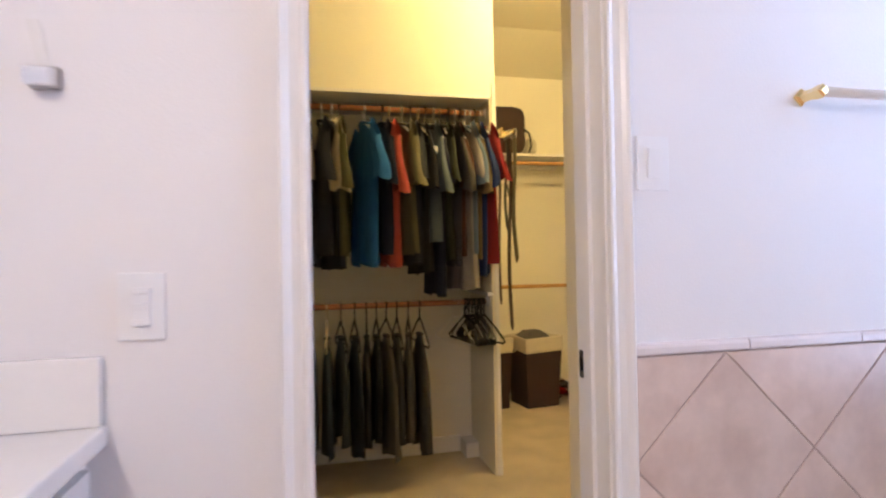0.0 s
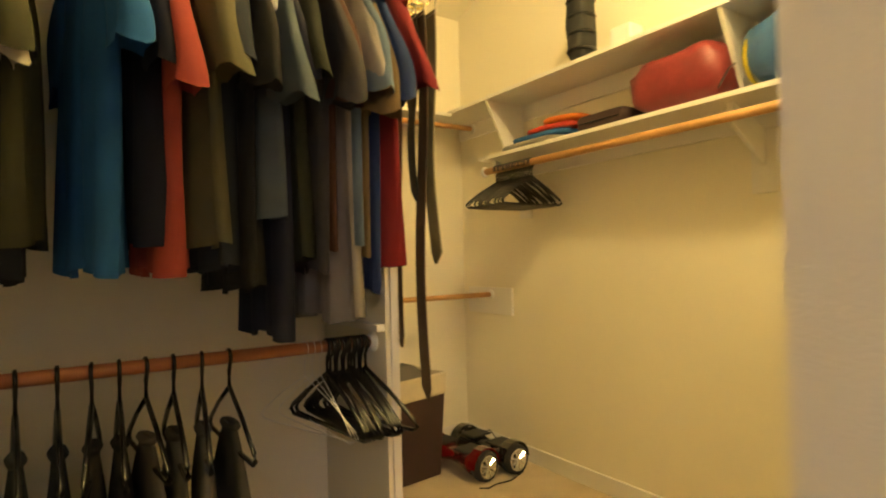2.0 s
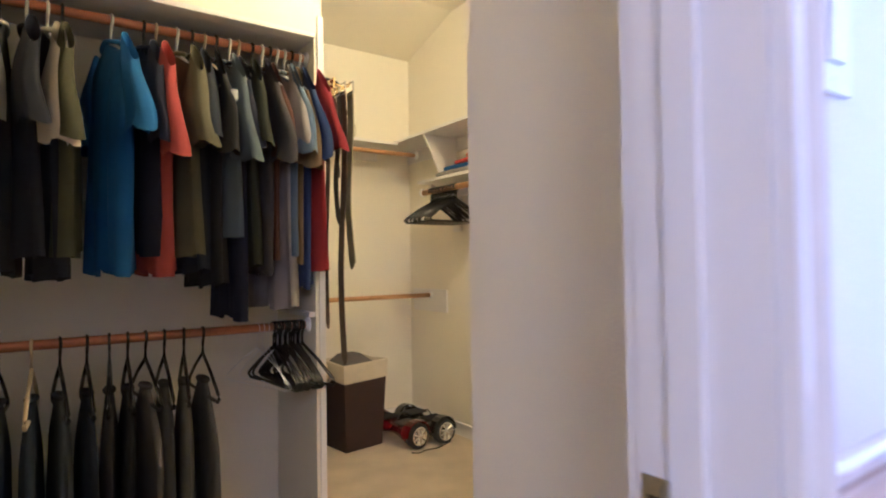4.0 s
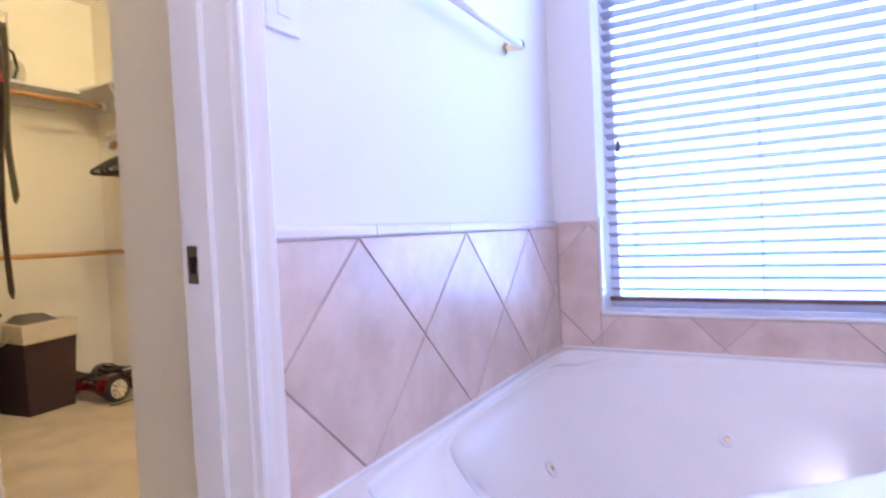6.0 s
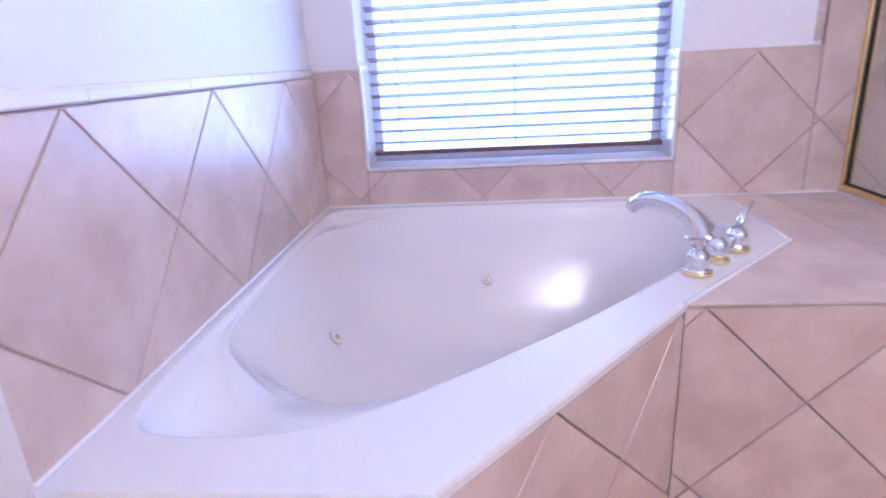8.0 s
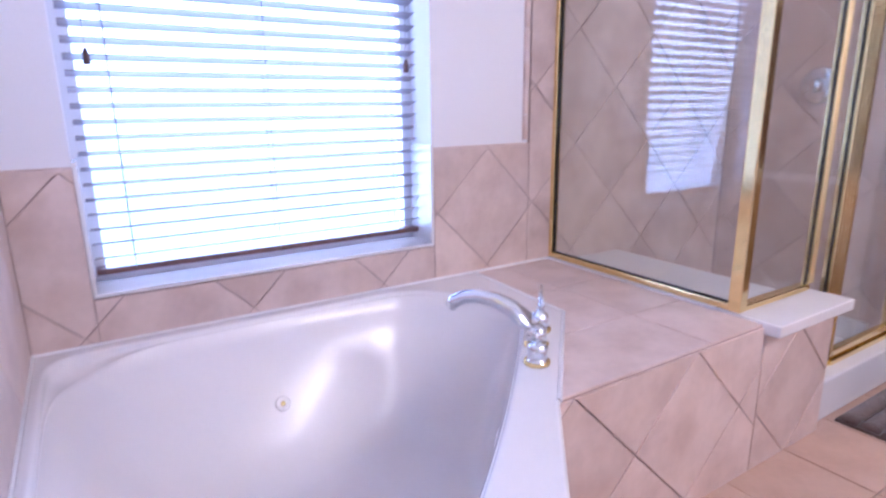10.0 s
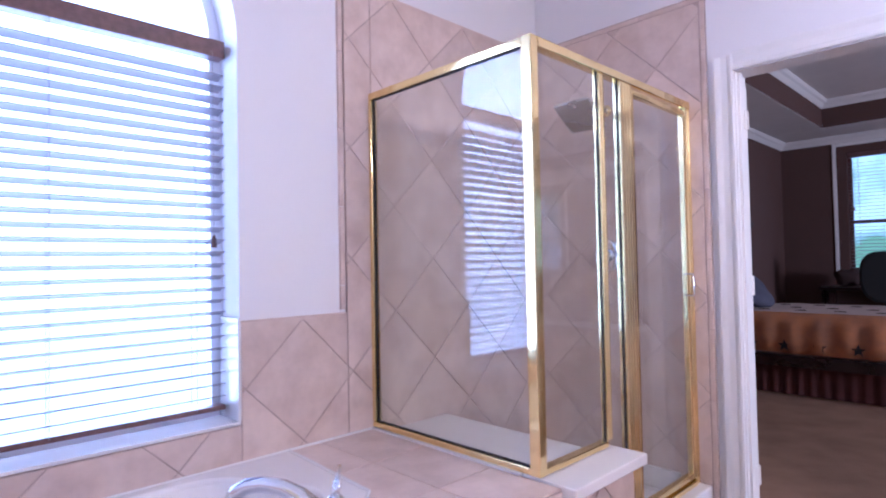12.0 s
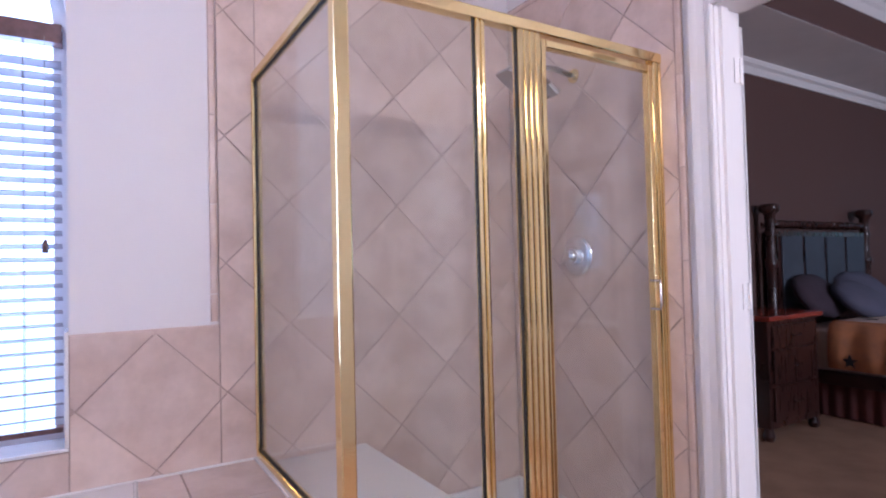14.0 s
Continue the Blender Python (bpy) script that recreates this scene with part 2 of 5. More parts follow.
def bx(*a, **k):
    return box(bmesh.new(), *a, **k)


def rings(bm, rows, closed=True, cap=True):
    """Skin over rings of points."""
    vs = [[bm.verts.new(p) for p in row] for row in rows]
    n = len(vs[0])
    for a, b in zip(vs, vs[1:]):
        for i in range(n if closed else n - 1):
            j = (i + 1) % n
            bm.faces.new((a[i], a[j], b[j], b[i]))
    if cap and closed:
        bm.faces.new(vs[0][::-1])
        bm.faces.new(vs[-1])
    return bm


def tube(bm, pts, r, seg=8, cap=True):
    pts = [Vector(p) for p in pts]
    rs = r if isinstance(r, (list, tuple)) else [r] * len(pts)
    rows, up = [], Vector((0.13, 0.21, 0.97))
    for i, p in enumerate(pts):
        d = (pts[min(i + 1, len(pts) - 1)] - pts[max(i - 1, 0)]).normalized()
        a = d.cross(up if abs(d.dot(up)) < 0.95 else Vector((1, 0, 0))).normalized()
        b = d.cross(a)
        rows.append([p + (a * math.cos(2 * math.pi * k / seg) + b * math.sin(2 * math.pi * k / seg)) * rs[i] for k in range(seg)])
    return rings(bm, rows, True, cap)


def lathe(bm, base, axis, profile, seg=20):
    """Turned body: profile of (distance along axis, radius)."""
    base, axis = Vector(base), Vector(axis).normalized()
    a = axis.cross(Vector((0, 0, 1)) if abs(axis.z) < 0.9 else Vector((1, 0, 0))).normalized()
    b = axis.cross(a)
    return rings(bm, [[base + axis * d + (a * math.cos(2 * math.pi * k / seg) + b * math.sin(2 * math.pi * k / seg)) * max(r, 0.0005) for k in range(seg)] for d, r in profile])


def prism(bm, pts, lo, hi):
    return rings(bm, [[(x, y, lo) for x, y in pts], [(x, y, hi) for x, y in pts]])


CASING = [(0, 0), (0.016, 0), (0.018, 0.005), (0.015, 0.012), (0.010, 0.017), (0.012, 0.035), (0.018, 0.044), (0.021, 0.052), (0.018, 0.057), (0, 0.057)]
WIDE = [(o, u * 1.5) for o, u in CASING]


def clip(poly, lo, hi):
    for ax, lim, sgn in ((0, lo[0], 1), (0, hi[0], -1), (1, lo[1], 1), (1, hi[1], -1)):
        out = []
        for i, p in enumerate(poly):
            q = poly[(i + 1) % len(poly)]
            dp, dq = sgn * (p[ax] - lim), sgn * (q[ax] - lim)
            if dp >= 0:
                out.append(p)
            if dp * dq < 0:
                s = dp / (dp - dq)
                out.append((p[0] + (q[0] - p[0]) * s, p[1] + (q[1] - p[1]) * s))
        poly = out
        if not poly:
            return []
    return poly


def area(p):
    return abs(sum(p[i][0] * p[(i + 1) % len(p)][1] - p[(i + 1) % len(p)][0] * p[i][1] for i in range(len(p)))) / 2


TILES = []


def tiles(parent, o, u, v, n, rects, d, u0, v0, mat, diagonal=True, gap=0.0046, thick=0.008, name="tile"):
    """Queue single tiles on a plane: lattice of diagonal d through (u0, v0), cut to the rects."""
    TILES.append((parent, Vector(o), Vector(u), Vector(v), Vector(n), rects, d, u0, v0, mat, diagonal, gap, thick, name))


def lay_tiles():
    for parent, o, u, v, n, rects, d, u0, v0, mat, diagonal, gap, thick, name in TILES:
        full = {}
        for (a0, b0, a1, b1) in rects:
            h = d / 2
            i0, i1 = math.floor((a0 - u0) / h) - 2, math.ceil((a1 - u0) / h) + 2
            j0, j1 = math.floor((b0 - v0) / h) - 2, math.ceil((b1 - v0) / h) + 2
            for i in range(i0, i1):
                for j in range(j0, j1):
                    if diagonal and (i + j) % 2 or not diagonal and (i % 2 or j % 2):
                        continue
                    c = (u0 + i * h, v0 + j * h)
                    k = h - gap * (0.7 if diagonal else 0.5)
                    poly = [(c[0] - k, c[1]), (c[0], c[1] - k), (c[0] + k, c[1]), (c[0], c[1] + k)] if diagonal else [(c[0] - k, c[1] - k), (c[0] + k, c[1] - k), (c[0] + k, c[1] + k), (c[0] - k, c[1] + k)]
                    cut = clip(poly, (a0 + gap / 2, b0 + gap / 2), (a1 - gap / 2, b1 - gap / 2))
                    ded = []
                    for p in cut:
                        if not ded or math.dist(p, ded[-1]) > 0.001:
                            ded.append(p)
                    if len(ded) > 1 and math.dist(ded[0], ded[-1]) < 0.001:
                        ded.pop()
                    if len(ded) < 3 or area(ded) < 2e-4:
                        continue
                    cx, cy = sum(p[0] for p in ded) / len(ded), sum(p[1] for p in ded) / len(ded)
                    whole = area(ded) > 0.999 * area(poly)
                    key = "whole" if whole else None
                    if key in full:
                        me = full[key]
                    else:
                        bm = bmesh.new()
                        rows = []
                        for hgt, ins in ((0, 0), (thick - 0.0015, 0), (thick, 0.0018)):
                            row = []
                            for px, py in ded:
                                dx, dy = px - cx, py - cy
                                r = max(math.hypot(dx, dy), 1e-6)
                                s = (r - ins) / r
                                row.append(u * (dx * s) + v * (dy * s) + n * hgt)
                            rows.append(row)
                        rings(bm, rows)
                        bmesh.ops.recalc_face_normals(bm, faces=bm.faces)
                        me = bpy.data.meshes.new(name)
                        bm.to_mesh(me)
                        bm.free()
                        me.materials.append(mat)
                        if whole:
                            full[key] = me
                    ob = new(name, me)
                    base, p = Vector((0, 0, 0)), parent
                    while p is not None:
                        base += p.location
                        p = p.parent
                    ob.location = o + u * cx + v * cy + n * random.uniform(0, 0.0006) - base
                    ob.parent = parent


# ---- large structure ----
XW, XE, YN, YS, HC = -0.97, 2.26, 1.045, -2.135, 2.80
DX0, DX1, DH = -0.015, 0.632, 2.05          # closet door opening
BX0, BX1, BH = 0.33, 1.150, 2.085           # bedroom door opening
WY0, WY1, WZ0, WZS = -0.274, 0.866, 0.658, 2.085  # bath window opening and arch spring
YB = -2.265                                  # bedroom side of the south wall
DECK = 0.522

bm = B()
box(bm, XW - 0.12, DX0 - 0.02, YN, 1.18, 0, HC)
box(bm, DX1 + 0.02, XE + 0.001, YN, 1.18, 0, HC)
box(bm, DX0 - 0.02, DX1 + 0.02, YN, 1.18, DH + 0.02, HC)
wall_n = solid("wall_north", bm, M["wall"], "white textured painted wall beside the closet door", "wall")
bm = B()
bx0, bx1, z0, z1 = BX0 - 0.02, BX1 + 0.02, 0, BH + 0.02
box(bm, XW - 0.12, bx0, YB, YS, 0, HC)
box(bm, bx1, XE + 0.2, YB, YS, 0, HC)
box(bm, bx0, bx1, YB, YS, z1, HC)
wall_s = solid("wall_south", bm, M["wall"], "white painted wall with the bedroom doorway", "wall")
wall_w = solid("wall_west", bx(XW - 0.12, XW, YS, YN, 0, HC), M["wall"], "white painted wall behind the vanity", "wall")
# east wall with the arched window opening
bm = B()
box(bm, XE, XE + 0.2, YS, WY0, 0, HC)
box(bm, XE, XE + 0.2, WY1, 1.18, 0, HC)
box(bm, XE, XE + 0.2, WY0, WY1, 0, WZ0)
wc, wr, rise, NA = (WY0 + WY1) / 2, (WY1 - WY0) / 2, 0.52, 28
for k in range(NA):
    a0, a1 = math.pi * k / NA, math.pi * (k + 1) / NA
    p = [(wc + wr * math.cos(a), WZS + rise * math.sin(a)) for a in (a0, a1)]
    rings(bm, [[(x, p[0][0], p[0][1]), (x, p[1][0], p[1][1]), (x, p[1][0], HC), (x, p[0][0], HC)] for x in (XE, XE + 0.2)])
wall_e = solid("wall_east", bm, M["wall"], "white painted wall with an arched window", "wall")
bm = bx(XW - 0.12, XE + 0.2, YS - 0.13, YN + 0.135, HC, HC + 0.1)
solid("ceiling_bathroom", bm, M["ceiling"], "white painted bathroom ceiling", "ceiling")
floor_bath = solid("floor_bathroom", bx(XW - 0.12, XE + 0.2, YB, 1.10, -0.1, -0.008), M["grout"], "pinkish beige ceramic tile floor", "floor")
solid("floor_closet", bx(-1.1, 2.7, 1.10, 4.95, -0.1, 0), M["carpet"], "beige cut pile carpet in the closet", "floor")

# closet shell
CX1, CY1, CL = 2.555, 4.77, -0.95
solid("wall_closet_passage", bx(0.925, XE + 0.35, 1.18, 1.85, 0, 3.1), M["closet_wall"], "cream painted wall beside the closet entry", "wall")
solid("wall_closet_east", bx(CX1, CX1 + 0.12, 1.85, CY1 + 0.12, 0, 3.1), M["closet_wall"], "cream painted closet wall with shelves", "wall")
solid("wall_closet_north", bx(CL - 0.12, CX1, CY1, CY1 + 0.12, 0, 3.1), M["closet_wall"], "cream painted wall behind the hampers", "wall")
solid("wall_closet_west", bx(CL - 0.12, CL, 1.18, CY1, 0, 3.1), M["closet_wall"], "cream painted closet side wall", "wall")
solid("wall_closet_south", bx(CL, 0.925, 1.181, 1.184, 2.08, 3.1), M["closet_wall"], "cream painted wall over the closet door", "wall")
solid("wall_closet_bulkhead", bx(CL, 1.045, 2.98, 3.06, 2.165, 3.1), M["closet_wall"], "cream bulkhead wall above the clothes alcove", "wall")
solid("wall_closet_alcove", bx(CL, 1.0297, 3.45, 3.53, 0, 3.1), M["closet_wall"], "cream back wall of the clothes alcove", "wall")
solid("wall_closet_side", bx(1.03, 1.045, 2.981, CY1, 0, 3.1), M["closet_wall"], "cream side wall beside the clothes alcove", "wall")
bm = B()
rings(bm, [[(x, 1.18, 3.07), (x, 4.15, 3.07), (x, CY1 + 0.1, 2.85), (x, CY1 + 0.1, 3.2), (x, 1.18, 3.2)] for x in (CL - 0.1, CX1 + 0.1)])
solid("ceiling_closet", bm, M["closet_wall"], "cream closet ceiling sloping at the back", "ceiling")
bm = bx(CX1 - 0.014, CX1, 1.85, CY1, 0, 0.09)
box(bm, 1.045, CX1 - 0.014, CY1 - 0.014, CY1, 0, 0.09)
box(bm, 1.045, 1.057, 2.98, CY1 - 0.014, 0, 0.08)
solid("baseboard", bm, M["trim"], "cream painted baseboard along the closet walls", "baseboard")

# door jambs, casings
def doorway(name, x0, x1, h, y0, y1, label, prof):
    bm = B()
    box(bm, x0 - 0.02, x0, y0 - 0.002, y1 + 0.002, 0, h)
    box(bm, x1, x1 + 0.02, y0 - 0.002, y1 + 0.002, 0, h)
    box(bm, x0 - 0.02, x1 + 0.02, y0 - 0.002, y1 + 0.002, h, h + 0.02)
    ob = thing(name, label, "door frame", (x0, (y0 + y1) / 2, 0), kind="structure")
    part("jamb", bm, M["trim"], ob)
    for y, s in ((y0, -1), (y1, 1)):
        yy = y + s * 0.003
        for nm, a, b, flip in (("casing", (x0 - 0.005, yy, 0), (x0 - 0.005, yy, h + 0.077), -1), ("casing", (x1 + 0.005, yy, 0), (x1 + 0.005, yy, h + 0.077), 1)):
            bmc = B()
            A, Bv = Vector(a), Vector(b)
            rings(bmc, [[p + Vector((flip * uu, s * oo, 0)) for oo, uu in prof] for p in (A, Bv)])
            part(nm, bmc, M["trim"], ob)
        bmc = B()
        rings(bmc, [[Vector((x, yy, h + 0.005 + uu)) + Vector((0, s * oo, 0)) for oo, uu in prof] for x in (x0 - 0.005, x1 + 0.005)])
        part("casing", bmc, M["trim"], ob)
    return ob


closet_frame = doorway("door_frame_closet", DX0, DX1, DH, YN, 1.18, "white painted moulded door frame of the closet", CASING)
bm = B()
box(bm, DX1 - 0.010, DX1, 1.105, 1.14, 0, DH)
part("door_stop", bm, M["trim"], closet_frame)
sp = part("strike_plate", bx(DX1 - 0.0025, DX1 + 0.001, 1.146, 1.178, 0.945, 1.012, bevel=0.001), M["nickel"], closet_frame, "tarnished metal strike plate")
part("strike_hole", bx(DX1 - 0.0035, DX1 - 0.002, 1.155, 1.170, 0.962, 0.992), M["black"], sp)
bedroom_frame = doorway("door_frame_bedroom", BX0, BX1, BH, YB, YS, "white painted moulded door frame of the bedroom", WIDE)
part("door_stop", bx(BX1 - 0.012, BX1, -2.195, -2.155, 0, BH), M["trim"], bedroom_frame)
for z in (0.22, 1.10, 1.88):
    bm = tube(B(), [(BX1 - 0.006, YB + 0.0, z - 0.045), (BX1 - 0.006, YB + 0.0, z + 0.045)], 0.006, 10)
    box(bm, BX1 - 0.004, BX1 - 0.001, YB, YB + 0.03, z - 0.044, z + 0.044)
    part("hinge", bm, M["trim"], bedroom_frame)


def panel_door(name, label, w, h, m, knob=True):
    """Moulded six-panel leaf: hinge at the origin, leaf along +x, thickness along y."""
    ob = thing(name, label, "door")
    t = 0.035
    bm = bx(0, w, -t / 2 + 0.006, t / 2 - 0.006, 0.012, h)
    st = 0.10
    for x0, x1 in ((0, st), (w / 2 - 0.045, w / 2 + 0.045), (w - st, w)):
        box(bm, x0, x1, -t / 2, t / 2, 0.012, h)
    for z0, z1 in ((0.012, 0.24), (0.80, 0.97), (1.60, 1.70), (h - 0.12, h)):
        box(bm, st, w / 2 - 0.045, -t / 2, t / 2, z0, z1)
        box(bm, w / 2 + 0.045, w - st, -t / 2, t / 2, z0, z1)
    part("leaf", bm, M["door"], ob)
    for x0, x1 in ((st, w / 2 - 0.045), (w / 2 + 0.045, w - st)):
        for z0, z1 in ((0.24, 0.80), (0.97, 1.60), (1.70, h - 0.12)):
            part("panel", bx(x0 + 0.025, x1 - 0.025, -t / 2 + 0.001, t / 2 - 0.001, z0 + 0.025, z1 - 0.025, bevel=0.006, seg=1), M["door"], ob)
    if knob:
        for s in (-1, 1):
            kb = lathe(B(), (w - 0.06, s * t / 2, 0.96), (0, s, 0), [(0, 0.028), (0.006, 0.028), (0.01, 0.012), (0.025, 0.011), (0.035, 0.024), (0.05, 0.026), (0.06, 0.016), (0.062, 0.0)], 16)
            part("door_knob", kb, M["nickel"], ob, smooth=True)
    ob.matrix_world = m
    return ob


panel_door("door_closet", "white panelled closet door standing open into the closet", 0.62, 2.02, pose(-0.042, 1.19, 0, 0, 0, 166))
panel_door("door_bedroom", "white panelled bedroom door folded back against the bedroom wall", 0.79, 2.05, pose(BX1 + 0.012, YB - 0.03, 0, 0, 0, -3))

# ---- bathroom tiling beds ----
TZ = 1.012
N_bed = solid("tile_wainscot_north", bx(0.697, XE - 0.006, YN - 0.0095, YN, DECK - 0.02, TZ), M["grout"], "pinkish beige diagonal wall tiles above the tub", "tiled wall")
tiles(N_bed, (0, YN - 0.005, 0), (1, 0, 0), (0, 0, 1), (0, -1, 0), [(0.697, DECK, XE - 0.012, TZ)], 0.497, 0.934, TZ - 0.2485, M["tile"])
E_rects = [(WY1, DECK, YN - 0.012, 1.032), (WY0, DECK, WY1, WZ0 - 0.002), (-0.74, DECK, WY0, 1.032), (-0.88, DECK, -0.74, 2.46), (YS + 0.012, 0.1, -0.88, 2.46)]
bm = B()
for a0, b0, a1, b1 in E_rects:
    box(bm, XE - 0.0095, XE, a0, a1, b0, b1)
E_bed = solid("tile_wall_east", bm, M["grout"], "pinkish beige diagonal wall tiles round window and shower", "tiled wall")
tiles(E_bed, (XE - 0.005, 0, 0), (0, 1, 0), (0, 0, 1), (-1, 0, 0), E_rects, 0.476, -0.527, 0.783, M["tile"])
S_rect = [(1.302, 0.1, XE - 0.014, 2.46)]
S_bed = solid("tile_wall_south", bx(1.272, XE - 0.0097, YS, YS + 0.0095, 0.0, 2.49), M["grout"], "pinkish beige diagonal shower wall tiles", "tiled wall")
tiles(S_bed, (0, YS + 0.005, 0), (1, 0, 0), (0, 0, 1), (0, 1, 0), S_rect, 0.46, 1.290, 1.272, M["tile"])


def trim_run(parent, a, b, n, w, step, first=0.0, mat=None):
    """Bullnose pieces laid end to end from a to b, standing out along n; w: the side across."""
    a, b, n = Vector(a), Vector(b), Vector(n)
    d = (b - a).normalized()
    s = d.cross(n)
    ln, x = (b - a).length, -first
    while x < ln:
        x0, x1 = max(0, x) + 0.0015, min(ln, x + step) - 0.0015
        if x1 - x0 > 0.01:
            prof = [(0, 0), (0.009, 0), (0.012, w * 0.15), (0.012, w * 0.6), (0.009, w * 0.88), (0.0, w)]
            part("trim_tile", rings(B(), [[a + d * xx + n * o + s * uu for o, uu in prof] for xx in (x0, x1)]), mat or M["tile"], parent)
        x += step


trim_run(N_bed, (XE - 0.012, YN, TZ + 0.002), (0.697, YN, TZ + 0.002), (0, -1, 0), 0.028, 0.336, 0.1, M["pale_tile"])
trim_run(E_bed, (XE, WY1, 1.034), (XE, YN - 0.014, 1.034), (-1, 0, 0), -0.024, 0.336)
trim_run(E_bed, (XE, -0.738, 1.034), (XE, WY0, 1.034), (-1, 0, 0), -0.024, 0.336)
trim_run(E_bed, (XE, -0.711, 1.045), (XE, -0.711, 2.46), (-1, 0, 0), 0.028, 0.332, 0.23)
trim_run(S_bed, (1.274, YS, 0.0), (1.274, YS, 2.46), (0, 1, 0), -0.028, 0.332, 0.1)
trim_run(S_bed, (1.274, YS, 2.462), (XE - 0.014, YS, 2.462), (0, 1, 0), 0.028, 0.332)
trim_run(E_bed, (XE, YS + 0.014, 2.462), (XE, -0.735, 2.462), (-1, 0, 0), -0.028, 0.332)

# bathroom floor tiles
tiles(floor_bath, (0, 0, -0.008), (1, 0, 0), (0, 1, 0), (0, 0, 1), [(XW, YS, 1.33, YN), (BX0, YB, BX1, YS)], 0.336, 1.16, -0.6, M["floor_tile"], diagonal=False)
solid("threshold_closet", bx(DX0, DX1, 1.05, 1.11, -0.008, 0.004, bevel=0.002), M["cultured"], "pale stone threshold", "threshold")

# tub platform: apron walls and deck
C1, C2, C3 = (0.695, 0.484), (1.275, -0.012), (1.70, -0.43)
AX = C2[0]
bm = B()
prism(bm, [(0.7045, YN - 0.012), (0.7045, 0.4840), (AX + 0.0055, -0.0130), (AX + 0.0055, -0.88), (1.42, -0.88), (1.42, -0.80), (1.36, -0.02), (0.78, 0.53), (0.775, YN - 0.012)], 0, DECK - 0.01)
apron = solid("tub_apron", bm, M["grout"], "pinkish beige tiled tub apron", "tub surround")
dv = Vector((AX - C1[0], C2[1] - C1[1], 0))
dl = dv.length
dv.normalize()
tiles(apron, (0.708, YN, 0), (0, -1, 0), (0, 0, 1), (-1, 0, 0), [(0.003, 0.0, 0.555, DECK - 0.02)], 0.476, 0.345, DECK - 0.02 - 0.238, M["tile"])
tiles(apron, (0.706, 0.484, 0), dv, (0, 0, 1), (dv.y, -dv.x, 0), [(0.003, 0.0, dl, DECK - 0.02)], 0.476, 0.268, DECK - 0.02 - 0.238, M["tile"])
tiles(apron, (AX + 0.008, C2[1], 0), (0, -1, 0), (0, 0, 1), (-1, 0, 0), [(0.003, 0.0, 0.866, DECK - 0.012)], 0.476, 0.05, DECK - 0.012 - 0.238, M["tile"])
deck_pts = [(AX + 0.012, 0.02), (C3[0], C3[1] + 0.03), (XE - 0.01, -0.44), (XE - 0.01, -0.86), (AX + 0.012, -0.86)]
tub_deck = solid("tub_deck", prism(B(), deck_pts, DECK - 0.09, DECK - 0.0075), M["grout"], "tiled deck between tub and shower", "tub surround")

# deck tiles follow the edge of the tub
def deck_tile(pts):
    bm = B()
    cx, cy = sum(p[0] for p in pts) / len(pts), sum(p[1] for p in pts) / len(pts)
    rows = []
    for z, s in ((DECK - 0.0075, 0.0025), (DECK - 0.0035, 0.0025), (DECK - 0.002, 0.0045)):
        rows.append([(cx + (x - cx) * (1 - s / math.hypot(x - cx, y - cy)), cy + (y - cy) * (1 - s / math.hypot(x - cx, y - cy)), z) for x, y in pts])
    part("tile", rings(bm, rows), M["tile"], tub_deck)


deck_tile([(AX + 0.002, -0.012), (1.56, -0.292), (1.56, -0.60), (AX, -0.60)])
deck_tile([(1.56, -0.292), (1.702, -0.433), (1.90, -0.442), (1.90, -0.60), (1.56, -0.60)])
deck_tile([(1.90, -0.442), (2.25, -0.458), (2.25, -0.60), (1.90, -0.60)])
for xa, xb in ((AX, 1.56), (1.56, 1.90), (1.90, 2.245)):
    deck_tile([(xa, -0.603), (xb, -0.603), (xb, -0.862), (xa, -0.862)])

# ---- bathtub ----
tub = thing("bathtub", "white acrylic corner whirlpool tub with rounded basin", "bathtub", (1.6, 0.35, 0))
outline = [Vector(p) for p in ((0.69, YN - 0.014), (0.69, 0.484), (1.273, -0.014), (1.70, -0.433), (XE - 0.014, -0.46), (XE - 0.014, YN - 0.014))]
TC = Vector((1.62, 0.40))


def rim(th):
    """Distance from the middle to the outer edge of the rim in one direction."""
    d, far = Vector((math.cos(th), math.sin(th))), 0.0
    for a, b in zip(outline, outline[1:] + outline[:1]):
        e, w = b - a, a - TC
        den = d.x * e.y - d.y * e.x
        if abs(den) > 1e-9:
            r, q = (w.x * e.y - w.y * e.x) / den, (w.x * d.y - w.y * d.x) / den
            if r > 0 and -1e-4 <= q <= 1.0001:
                far = max(far, r)
    return far


NT = 180
ths = [2 * math.pi * k / NT for k in range(NT)]
for q in outline:
    a = math.atan2(q.y - TC.y, q.x - TC.x) % (2 * math.pi)
    k = min(range(NT), key=lambda i: abs(ths[i] - a))
    ths[k] = a


def tub_ring(f, z):
    return [(TC.x + math.cos(t) * f(t), TC.y + math.sin(t) * f(t), z) for t in ths]


def facet(th, planes, soft):
    """Radius of a rounded outline bounded by planes (direction in degrees, distance)."""
    acc = 0.0
    for ang, dist in planes:
        c = math.cos(th - math.radians(ang))
        if c > 1e-4:
            acc += (c / dist) ** soft
    return acc ** (-1 / soft)


LIP = [(180, 0.80), (218, 0.462), (227, 0.43), (262, 0.74), (300, 0.76), (0, 0.575), (90, 0.598)]


def lip(t):
    return min(facet(t, LIP, 16.0), rim(t) - 0.03)


